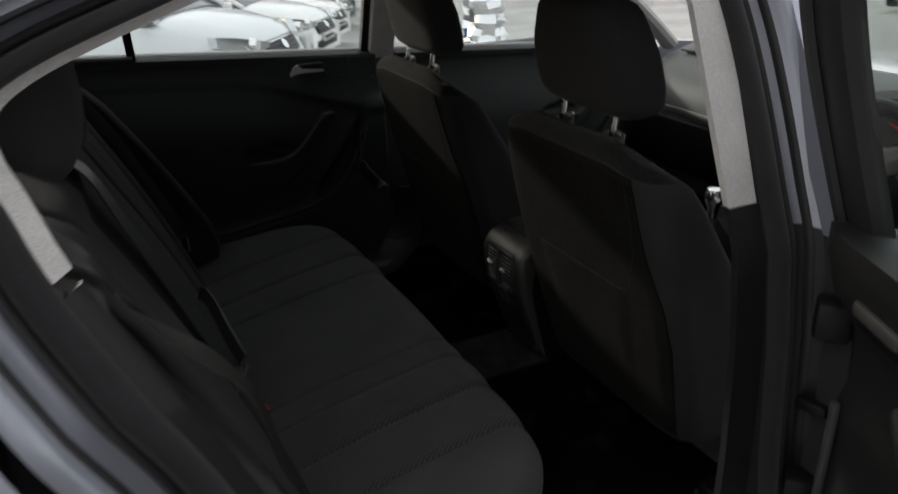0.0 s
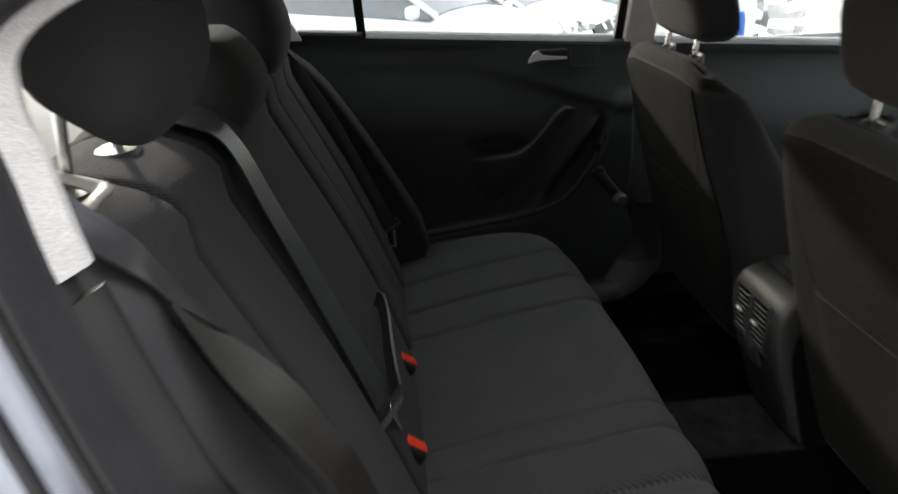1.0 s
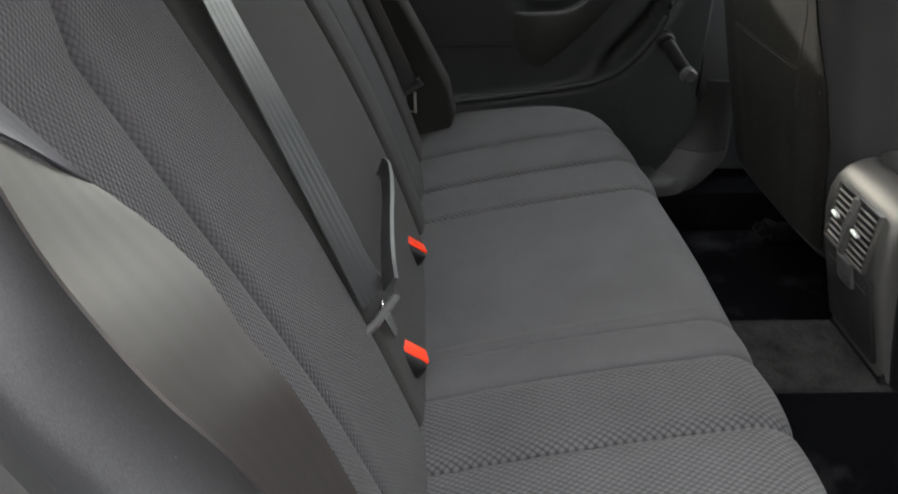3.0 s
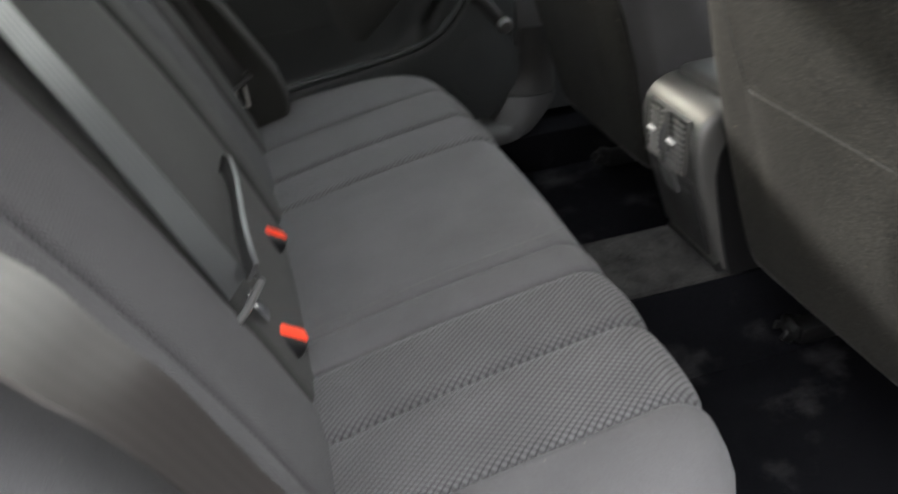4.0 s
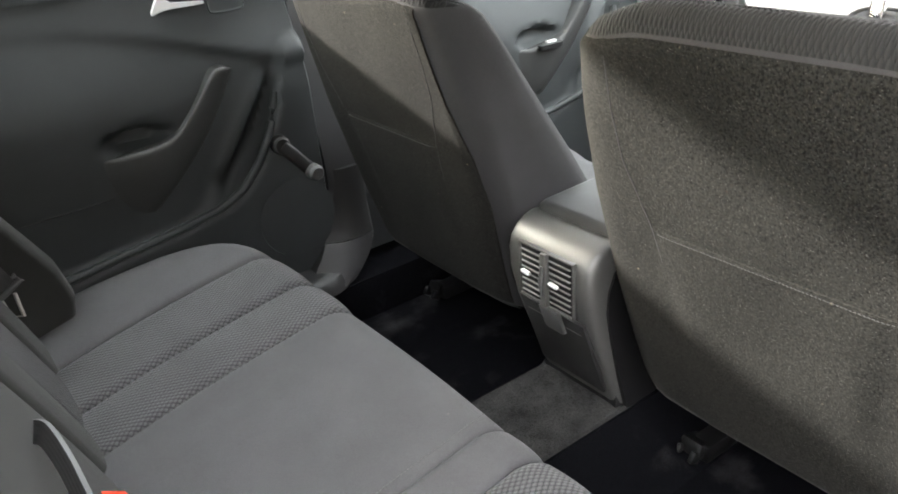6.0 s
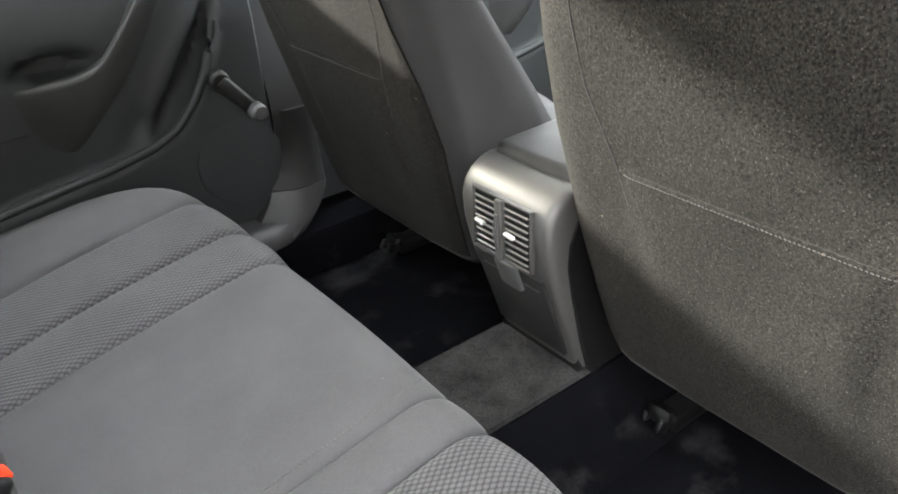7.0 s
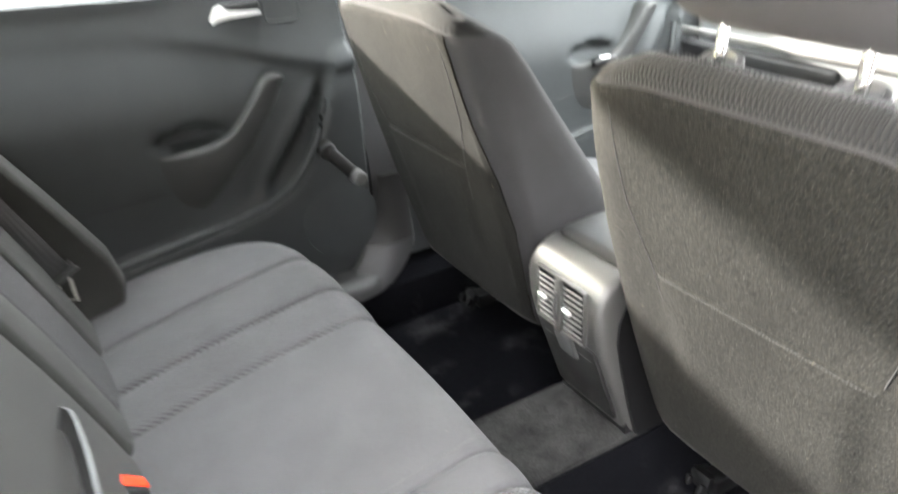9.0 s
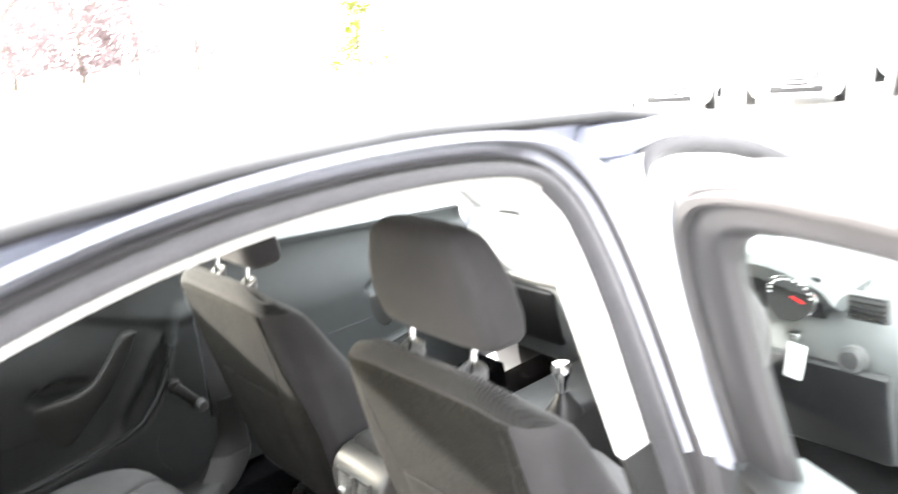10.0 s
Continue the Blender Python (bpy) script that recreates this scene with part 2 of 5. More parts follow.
FOIL = plastic("crinkled_foil", (0.78, 0.78, 0.8), 0.2, 300.0, 0.4, 1.0)
BLUE = plastic("blue_plastic", (0.02, 0.11, 0.42), 0.5)
ASPHALT = ground_mat()
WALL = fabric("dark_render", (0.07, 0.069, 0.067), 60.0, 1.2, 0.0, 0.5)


# ---- mesh tools ----
def finish(bm, name, mat, sharp=38):
    bmesh.ops.remove_doubles(bm, verts=bm.verts, dist=1e-6)
    bmesh.ops.recalc_face_normals(bm, faces=bm.faces)
    for f in bm.faces:
        f.smooth = True
    for e in bm.edges:
        if len(e.link_faces) == 2 and e.calc_face_angle(0) > radians(sharp):
            e.smooth = False
    me = bpy.data.meshes.new(name)
    bm.to_mesh(me)
    bm.free()
    me.materials.append(mat)
    return me


def thing(name, at, label, category, group="", kind=""):
    ob = new(name)
    ob.location = at
    ob.empty_display_size = 0.05
    bpy.context.view_layer.update()
    return tagged(ob, label, category, group, kind)


def part(name, bm, mat, parent, label="", sharp=38):
    ob = new(name, finish(bm, name, mat, sharp))
    ob.parent = parent
    if parent.parent is None:
        ob.matrix_parent_inverse = parent.matrix_basis.inverted()
    return tagged(ob, label)


def solid(name, bm, mat, label, category, group="", kind="", sharp=38):
    return tagged(new(name, finish(bm, name, mat, sharp)), label, category, group, kind)


def loft(loops, cap=True, closed=True, bm=None):
    """A skin through loops of equal count; caps at both ends."""
    bm = bm or bmesh.new()
    rows = [[bm.verts.new(p) for p in lp] for lp in loops]
    n = len(rows[0])
    for a, b in zip(rows, rows[1:]):
        for i in range(n if closed else n - 1):
            j = (i + 1) % n
            bm.faces.new((a[i], a[j], b[j], b[i]))
    if cap and closed:
        bm.faces.new(rows[0][::-1])
        bm.faces.new(rows[-1])
    return bm


def box(c, s, r=0.004, turn=(0, 0, 0), bm=None, seg=2):
    """A box with rounded edges, centre c, size s."""
    bm2 = bmesh.new()
    bmesh.ops.create_cube(bm2, size=1.0)
    bmesh.ops.scale(bm2, vec=s, verts=bm2.verts)
    if r > 0:
        bmesh.ops.bevel(bm2, geom=list(bm2.edges), offset=min(r, min(s) * 0.45), segments=seg, affect="EDGES", profile=0.5)
    bmesh.ops.transform(bm2, matrix=pose(*c, *turn), verts=bm2.verts)
    if bm is None:
        return bm2
    me = bpy.data.meshes.new("tmp")
    bm2.to_mesh(me)
    bm2.free()
    bm.from_mesh(me)
    bpy.data.meshes.remove(me)
    return bm


def smooth_path(pts, n=8, closed=False):
    """Catmull-Rom through the points."""
    P = [Vector(p) for p in pts]
    out = []
    m = len(P)
    for i in range(m if closed else m - 1):
        if closed:
            a, b, c, d = P[i - 1], P[i], P[(i + 1) % m], P[(i + 2) % m]
        else:
            a, b, c, d = P[max(i - 1, 0)], P[i], P[i + 1], P[min(i + 2, m - 1)]
        for k in range(n):
            t = k / n
            out.append(0.5 * ((2 * b) + (c - a) * t + (2 * a - 5 * b + 4 * c - d) * t * t + (3 * b - a - 3 * c + d) * t ** 3))
    if not closed:
        out.append(P[-1])
    return out


def tube(pts, r, sides=10, bm=None, flat=1.0, up=None, taper=None):
    """A round or flattened tube along points."""
    P = [Vector(p) for p in pts]
    u = Vector(up) if up else None
    loops = []
    for i, p in enumerate(P):
        d = (P[min(i + 1, len(P) - 1)] - P[max(i - 1, 0)]).normalized()
        ref = u or (Vector((0, 0, 1)) if abs(d.z) < 0.9 else Vector((1, 0, 0)))
        s = d.cross(ref).normalized()
        w = s.cross(d).normalized()
        k = r * (taper(i / (len(P) - 1)) if taper else 1.0)
        loops.append([p + s * (k * math.cos(2 * math.pi * j / sides)) + w * (k * flat * math.sin(2 * math.pi * j / sides)) for j in range(sides)])
    return loft(loops, True, True, bm)


def ribbon(pts, sides, width, thick=0.0022):
    """A flat strap along points, with the direction across it at each point; it has UVs across the width."""
    P, S = smooth_path(pts, 8), smooth_path(sides, 8)
    bm = bmesh.new()
    uv = bm.loops.layers.uv.new("UVMap")
    rows = []
    m = 6
    for i, p in enumerate(P):
        d = (P[min(i + 1, len(P) - 1)] - P[max(i - 1, 0)]).normalized()
        s = (S[i] - d * S[i].dot(d)).normalized()
        nrm = d.cross(s).normalized()
        top = [p + s * (width * (k / m - 0.5)) + nrm * (thick / 2) for k in range(m + 1)]
        bot = [p + s * (width * (k / m - 0.5)) - nrm * (thick / 2) for k in range(m, -1, -1)]
        rows.append([bm.verts.new(q) for q in top + bot])
    us = [k / m for k in range(m + 1)] + [k / m for k in range(m, -1, -1)]
    n = len(rows[0])
    for i, (a, b) in enumerate(zip(rows, rows[1:])):
        for k in range(n):
            j = (k + 1) % n
            f = bm.faces.new((a[k], a[j], b[j], b[k]))
            for lo, w in zip(f.loops, (us[k], us[j], us[j], us[k])):
                lo[uv].uv = (w, i * 0.1)
    bm.faces.new(rows[0][::-1])
    bm.faces.new(rows[-1])
    return bm


def strap(a, b, thick=0.0022):
    """A flat band between two edge lines, a little hollow across, with UVs across the width."""
    A, B = smooth_path(a, 8), smooth_path(b, 8)
    bm = bmesh.new()
    uv = bm.loops.layers.uv.new("UVMap")
    rows, m = [], 6
    for i, (p, q) in enumerate(zip(A, B)):
        d = (A[min(i + 1, len(A) - 1)] - A[max(i - 1, 0)]).normalized()
        nrm = d.cross(q - p).normalized()
        if nrm.x < 0:
            nrm = -nrm
        mid = [p.lerp(q, k / m) - nrm * (0.003 * math.sin(math.pi * k / m)) for k in range(m + 1)]
        rows.append([bm.verts.new(v) for v in [c + nrm * (thick / 2) for c in mid] + [c - nrm * (thick / 2) for c in mid[::-1]]])
    us = [k / m for k in range(m + 1)] + [k / m for k in range(m, -1, -1)]
    n = len(rows[0])
    for i, (p, q) in enumerate(zip(rows, rows[1:])):
        for k in range(n):
            j = (k + 1) % n
            f = bm.faces.new((p[k], p[j], q[j], q[k]))
            for lo, w in zip(f.loops, (us[k], us[j], us[j], us[k])):
                lo[uv].uv = (w, i * 0.1)
    bm.faces.new(rows[0][::-1])
    bm.faces.new(rows[-1])
    return bm


def superloop(cx, cy, z, hx, hy, p=4.0, n=32):
    """A rounded rectangle in a level plane."""
    out = []
    for k in range(n):
        a = 2 * math.pi * k / n
        c, s = math.cos(a), math.sin(a)
        out.append(Vector((cx + hx * math.copysign(abs(c) ** (2 / p), c), cy + hy * math.copysign(abs(s) ** (2 / p), s), z)))
    return out


def ease(t):
    t = max(0.0, min(1.0, t))
    return t * t * (3 - 2 * t)


def lerp(xs, ys, x):
    return float(np.interp(x, xs, ys))


# ---- ground and sky line ----


def ground_z(y):
    return lerp((-400, 1.3, 16, 24, 38, 60, 400), (0, 0, -1.28, -1.30, 0.2, 0.6, 0.6), y)


ys = [-400, -60, -10, 0, 1.3, 4, 8, 12, 16, 20, 24, 28, 33, 38, 48, 60, 150, 400]
solid("ground", loft([[Vector((x, y, ground_z(y))) for y in ys] for x in (-400, -100, -30, -5, 5, 15, 30, 100, 400)], False, False), ASPHALT, "pale grey worn asphalt of the car park", "ground", kind="structure")

# unseen wall, added to keep side sky light out of the open doors
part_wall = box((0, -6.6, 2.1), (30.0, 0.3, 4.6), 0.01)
solid("light_block_wall", part_wall, WALL, "unseen dark wall added to hold back sky light", "wall", kind="structure")

# ---- rear bench ----
bench = thing("rear_bench", (-0.6, 0, 0.34), "charcoal cloth rear bench with ribbed inserts", "bench seat")


def cushion_front(y):
    return lerp((0, 0.35, 0.47, 0.54, 0.60, 0.655, 0.69, 0.715, 0.73), (-0.205, -0.208, -0.215, -0.228, -0.250, -0.300, -0.37, -0.46, -0.54), abs(y))


def cushion_section(y, drop):
    f = cushion_front(y)
    rear = -0.70
    tz = lambda x: 0.567 + (x + 0.23) * 0.205 + 0.012 * ease((abs(y) - 0.42) / 0.14) - 0.06 * max(0.0, abs(y) - 0.6) - drop
    top = []
    for k in range(9):
        x = rear + (f - 0.055 - rear) * k / 8
        top.append((x, tz(x) + 0.008 * math.sin(math.pi * k / 8)))
    zf = tz(f - 0.055)
    for k in range(1, 8):
        a = math.pi / 2 * k / 7
        top.append((f - 0.055 + (0.055 - drop) * math.sin(a), zf - 0.045 + 0.045 * math.cos(a)))
    top += [(f - drop - 0.004, zf - 0.10), (f - 0.02 - drop, 0.36), (rear, 0.34)]
    return [Vector((x, y, z)) for x, z in top]


def pillow(a, b, section, groove=0.011, roll=0.016, crown=0.004):
    """One stuffed panel between two seams at y = a and b."""
    ys = sorted({round(a + (b - a) * t, 5) for t in np.linspace(0, 1, 9)} | {round(a + roll * t, 5) for t in (0.1, 0.3, 0.6, 1)} | {round(b - roll * t, 5) for t in (0.1, 0.3, 0.6, 1)})
    loops = []
    for y in ys:
        d = min(y - a, b - y) / roll
        k = 1 - math.sqrt(max(0.0, 1 - (1 - min(1.0, d)) ** 2))
        loops.append(section(y, groove * k - crown * math.sin(math.pi * (y - a) / (b - a))))
    return loft(loops)


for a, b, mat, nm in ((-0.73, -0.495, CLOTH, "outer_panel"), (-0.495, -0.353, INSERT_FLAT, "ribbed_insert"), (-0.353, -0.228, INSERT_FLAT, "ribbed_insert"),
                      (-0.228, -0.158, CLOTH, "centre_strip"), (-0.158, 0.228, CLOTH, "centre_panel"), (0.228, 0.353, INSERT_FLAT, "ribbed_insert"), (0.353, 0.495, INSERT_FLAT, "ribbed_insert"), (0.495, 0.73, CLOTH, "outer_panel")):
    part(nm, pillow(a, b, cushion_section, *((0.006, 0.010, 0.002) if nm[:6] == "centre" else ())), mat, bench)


def stitches(name, fn, n, parent, mat=CLOTH_SIDE, length=0.0045):
    """A row of small thread stitches along fn(t)."""
    bm = bmesh.new()
    for i in range(n):
        p, q = Vector(fn(i / n)), Vector(fn((i + 0.6) / n))
        tube([p, (p + q) / 2 + Vector((0, 0, 0.0006)), q], 0.0007, 5, bm)
    return part(name, bm, mat, parent)


STITCH = fabric("thread", (0.075, 0.074, 0.072), 900.0)
THREAD_DARK = fabric("dark_thread", (0.017, 0.0165, 0.0155), 900.0)
for y0 in (-0.149, 0.210):
    stitches("stitching", lambda t: (-0.24 - 0.40 * t, y0, 0.567 + (-0.24 - 0.40 * t + 0.23) * 0.205 + 0.0085 + 0.002 + 0.008 * math.sin(math.pi * (1 - (0.06 + t * 0.9)))), 80, bench, STITCH)


def back_x(z):
    return -0.652 - 0.43 * (z - 0.53)


def bolster(z):
    """How far the left bolster stands out of the backrest."""
    return lerp((0.46, 0.50, 0.545, 0.72, 0.84, 0.95, 1.05), (0.05, 0.085, 0.10, 0.078, 0.064, 0.05, 0.02), z)


def back_section(y, drop, top=1.085, bulge=0.0):
    pts = []
    n = Vector((0.919, 0, 0.395))
    t2 = top - 0.10 * max(0.0, abs(y) - 0.52) - 0.012 * (1 - min(1, abs(abs(y) - 0.37) / 0.3))
    for k in range(11):
        z = 0.46 + (t2 - 0.085 - 0.46) * k / 10
        w = Vector((back_x(z), y, z)) + n * (0.012 * math.sin(math.pi * k / 10) + (bolster(z) if bulge > 0.1 else bulge * math.sin(math.pi * min(1, k / 8))) - drop)
        pts.append(w)
    zc = t2 - 0.06
    for k in range(0, 10):
        a = 0.30 + (math.pi - 0.50) * k / 9
        c = Vector((back_x(zc) - 0.096, y, zc))
        pts.append(c + Vector((math.cos(a) * (0.106 - drop), 0, math.sin(a) * (0.062 - drop) + (0.004 if k > 4 else 0.0))))
    pts += [Vector((-1.06, y, 0.95)), Vector((-0.90, y, 0.46))]
    return pts


# right bolster keeps the cushion cloth as if lit by the doorway, left shaded
for a, b, mat, nm, bl in ((-0.705, -0.605, CLOTH, "side_bolster", 0.014), (-0.605, -0.475, INSERT_BACK_SHADED, "back_insert", 0.004), (-0.475, -0.285, INSERT_BACK_SHADED, "back_insert", 0.0),
                          (-0.285, 0.172, CLOTH_BACK_SHADED, "centre_backrest", 0.004), (0.186, 0.300, CLOTH_BACK_SHADED, "back_panel", 0.004), (0.300, 0.475, INSERT_BACK_SHADED, "back_insert", 0.0),
                          (0.475, 0.605, CLOTH_BACK_SHADED, "back_panel", 0.004), (0.605, 0.70, CLOTH_BACK_SHADED, "side_bolster", 0.2)):
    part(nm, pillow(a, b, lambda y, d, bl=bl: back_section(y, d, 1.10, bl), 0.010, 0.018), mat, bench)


def rear_headrest(y, w, z0, h, tilt):
    th = thing("headrest", (-0.90, y, 1.09), "black cloth rear headrest on two chrome posts", "headrest", "rear headrests")
    loops = []
    for k in range(15):
        t = k / 14
        s = math.sin(math.pi * (0.07 + 0.86 * t)) ** 0.42
        lp = superloop(-0.912 - tilt * t, y, z0 + h * t, 0.088 * s, w * (0.84 + 0.16 * s) * (1 - 0.12 * t), 3.4, 40)
        for v in lp:
            v.z += 0.75 * max(0.0, -0.865 - v.x) * (1 - t)
        loops.append(lp)
    part("pad", loft(loops), CLOTH_SIDE, th)
    for dy in (-0.075, 0.075):
        part("post", tube([(-0.955, y + dy, 1.06), (-0.940, y + dy, z0 + 0.10)], 0.0058, 12), CHROME, th, "chrome post")
        part("collar", loft([superloop(-0.952, y + dy, 1.074 + z, 0.024 * r, 0.034 * r, 2.4) for z, r in ((0, 1), (0.018, 1), (0.023, 0.88), (0.025, 0.5))]), SATIN, th, "grey post collar")
    return th


rear_headrest(-0.445, 0.154, 1.138, 0.195, 0.02)
rear_headrest(-0.02, 0.13, 1.040, 0.135, 0.02)
rear_headrest(0.42, 0.145, 1.045, 0.19, 0.02)

# backrest release catch on top of the bench
catch = thing("backrest_release", (-0.93, -0.575, 1.09), "light grey backrest release handle set in the bench top", "handle")
part("bezel", loft([superloop(-0.950, -0.585, z, 0.040 * r, 0.034 * r, 5) for z, r in ((1.06, 0.9), (1.092, 0.9), (1.096, 0.85))]), BLACK, catch)
ring = [(-0.912, -0.552, 1.106), (-0.909, -0.586, 1.105), (-0.912, -0.620, 1.106), (-0.945, -0.626, 1.116), (-0.980, -0.622, 1.128), (-0.985, -0.586, 1.130), (-0.980, -0.550, 1.128), (-0.945, -0.546, 1.116)]
P = smooth_path(ring, 5, True)
part("lever", tube(P + P[:2], 0.0095, 10, flat=0.55, up=(-0.3, 0, 1)), PALE, catch, "pale flat lever loop")

# ---- belts and buckles ----
centre_belt = thing("centre_seat_belt", (-0.88, -0.25, 1.09), "black woven centre belt hanging over the rear backrest", "seat belt", "rear seat belts")
NRM = Vector((0.919, 0, 0.395))


def on_back(y, z, lift):
    return Vector((back_x(z), y, z)) + NRM * lift


pts = [(-0.95, -0.262, 1.105), (-0.905, -0.262, 1.100)] + [on_back(y, z, 0.030) for y, z in ((-0.262, 1.06), (-0.262, 0.96), (-0.268, 0.84), (-0.280, 0.73), (-0.288, 0.675))]
part("strap", ribbon(pts, [(0.0, 1, 0.0)] * 2 + [(0.12, 1, 0.0), (0.2, 1, 0.0), (0.32, 1, 0.0), (0.45, 1, 0.0), (0.55, 1, 0.0)], 0.047), BELT, centre_belt)
pts = [(-0.95, -0.222, 1.098), (-0.905, -0.222, 1.094)] + [on_back(y, z, 0.022) for y, z in ((-0.220, 1.06), (-0.214, 0.96), (-0.212, 0.84), (-0.222, 0.73), (-0.245, 0.665))]
part("return_strap", ribbon(pts, [(0.0, 1, 0.0)] * 2 + [(-0.05, 1, 0.0), (-0.1, 1, 0.0), (-0.1, 1, 0.0), (0.0, 1, 0.0), (0.3, 1, 0.0)], 0.047), BELT_DARK, centre_belt, "dark second run of the belt behind the first")
# lap run lighter than its own belt: light put into the colour
part("lap_strap", ribbon([(-0.668, -0.272, 0.692), (-0.672, -0.235, 0.700), (-0.676, -0.150, 0.701), (-0.678, -0.060, 0.699), (-0.684, 0.010, 0.696), (-0.692, 0.030, 0.694)], [(0.45, 0, 0.85)] * 6, 0.026, 0.005), BELT_LIGHTER, centre_belt, "lap belt folded double on itself")
bm = tube([(-0.668, -0.262, 0.690), (-0.662, -0.262, 0.672), (-0.684, -0.292, 0.656), (-0.700, -0.316, 0.654), (-0.712, -0.322, 0.672)], 0.005, 8)
part("tongue_bar", bm, SATIN, centre_belt)
part("tongue", box((-0.672, -0.262, 0.640), (0.004, 0.024, 0.04), 0.001, (0, -23, 0)), CHROME, centre_belt)

left_belt = thing("left_seat_belt", (-0.86, 0.60, 1.08), "black belt lying on the bench side bolster with a steel tongue", "seat belt", "rear seat belts")
up = [(-0.960, 0.606, 1.115), (-0.875, 0.600, 1.075), (-0.783, 0.597, 0.937), (-0.714, 0.597, 0.790), (-0.638, 0.597, 0.622)]
low = [(-0.980, 0.590, 1.085), (-0.900, 0.597, 1.040), (-0.799, 0.597, 0.886), (-0.751, 0.597, 0.795), (-0.687, 0.597, 0.598)]
part("strap", strap(up, low), BELT_LIGHTER, left_belt)
bm = tube([(-0.640, 0.592, 0.636), (-0.630, 0.590, 0.626), (-0.662, 0.590, 0.606), (-0.694, 0.590, 0.590), (-0.700, 0.592, 0.604)], 0.0055, 8)
part("tongue_bar", bm, SATIN, left_belt)
bm = tube([(-0.668, 0.588, 0.600), (-0.662, 0.587, 0.566), (-0.645, 0.587, 0.562), (-0.646, 0.588, 0.606)], 0.0032, 8)
part("tongue", bm, PALE, left_belt, "steel tongue")

right_belt = thing("right_seat_belt", (-0.89, -0.68, 1.09), "grey twisted belt drooping from the rear pillar trim", "seat belt", "rear seat belts")
# it folds over itself along a slanting crease and comes out again behind
crease_up, crease_low = (-0.815, -0.587, 0.970), (-0.844, -0.639, 1.032)
up = [(-0.925, -0.655, 1.166), (-0.896, -0.652, 1.130), (-0.866, -0.637, 1.092), (-0.848, -0.618, 1.046), (-0.832, -0.600, 1.005), crease_up]
low = [(-0.915, -0.660, 1.118), (-0.884, -0.674, 1.096), (-0.854, -0.663, 1.064), crease_low, (-0.832, -0.616, 1.007), (-0.816, -0.589, 0.972)]
part("shoulder_strap", strap(up, low), BELT_LIT, right_belt)
up = [crease_up, (-0.785, -0.592, 0.945), (-0.755, -0.612, 0.925), (-0.732, -0.632, 0.900), (-0.706, -0.637, 0.858), (-0.683, -0.606, 0.753), (-0.655, -0.594, 0.660), (-0.632, -0.602, 0.575)]
low = [crease_low, (-0.806, -0.676, 0.985), (-0.770, -0.708, 0.960), (-0.744, -0.722, 0.934), (-0.722, -0.712, 0.885), (-0.695, -0.672, 0.760), (-0.668, -0.662, 0.690), (-0.636, -0.660, 0.580)]
# same strap as above; its shade is put into the webbing colour
part("lap_strap", strap(up, low), BELT_SHADED, right_belt, "brown-black lap belt, darkened for shade")
part("anchor_plate", box((-0.634, -0.632, 0.570), (0.006, 0.05, 0.04), 0.002), SATIN, right_belt)


def buckle(y, z, turn, label):
    th = thing("belt_buckle", (-0.66, y, 0.50), label, "belt buckle", "rear belt buckles")
    m = pose(-0.662, y, z, 0, 38, turn)
    bm = box((-0.006, 0, 0), (0.084, 0.044, 0.027), 0.009, seg=3)
    bmesh.ops.transform(bm, matrix=m, verts=bm.verts)
    part("housing", bm, BLACK, th)
    bm = box((0.010, 0.0, 0.0125), (0.048, 0.025, 0.008), 0.003)
    bmesh.ops.transform(bm, matrix=m, verts=bm.verts)
    part("release_button", bm, RED, th, "bright red release button")
    bm = box((-0.045, 0, -0.004), (0.05, 0.028, 0.006), 0.002)
    bmesh.ops.transform(bm, matrix=m, verts=bm.verts)
    part("stalk", bm, BELT, th)
    return th


buckle(0.048, 0.550, 12, "black belt buckle with red button, tucked at the bench fold")
buckle(-0.215, 0.551, 8, "black belt buckle with red button, standing beside the centre belt")
# ---- floor, tunnel, console ----
bm = box((0.35, 0, 0.235), (2.3, 1.44, 0.03), 0.004)
solid("floor", bm, CARPET, "black carpeted car floor", "floor", kind="structure")
bm = loft([[Vector((x, y, z)) for y, z in ((-0.20, 0.24), (-0.15, 0.28), (-0.115, 0.34), (-0.095, 0.366), (0.095, 0.366), (0.115, 0.34), (0.15, 0.28), (0.20, 0.24))] for x in np.linspace(-0.6, 1.3, 12)])
solid("tunnel", bm, CARPET, "black carpet over the floor tunnel", "carpet", kind="structure")
bm = loft([[Vector((x, y, z)) for y, z in ((-0.092, 0.362), (-0.088, 0.373), (-0.07, 0.376), (0.07, 0.376), (0.088, 0.373), (0.092, 0.362))] for x in np.linspace(-0.22, 0.12, 8)])
solid("tunnel_mat", bm, CARPET_WORN, "worn dusty carpet strip on the floor tunnel", "carpet", kind="structure")
bm = box((-0.215, 0, 0.28), (0.02, 1.42, 0.20), 0.004)
solid("seat_box", bm, CARPET, "dark carpeted riser under the rear bench", "carpet", kind="structure")

console = thing("centre_console", (0.3, 0, 0.37), "dark centre console with silver rear air outlet", "console")


def con_section(x, z0, z1, w):
    return [Vector((x, y, z)) for y, z in ((-w, z0), (-w, z1 - 0.03), (-w + 0.008, z1 - 0.01), (-w + 0.025, z1), (w - 0.025, z1), (w - 0.008, z1 - 0.01), (w, z1 - 0.03), (w, z0))]


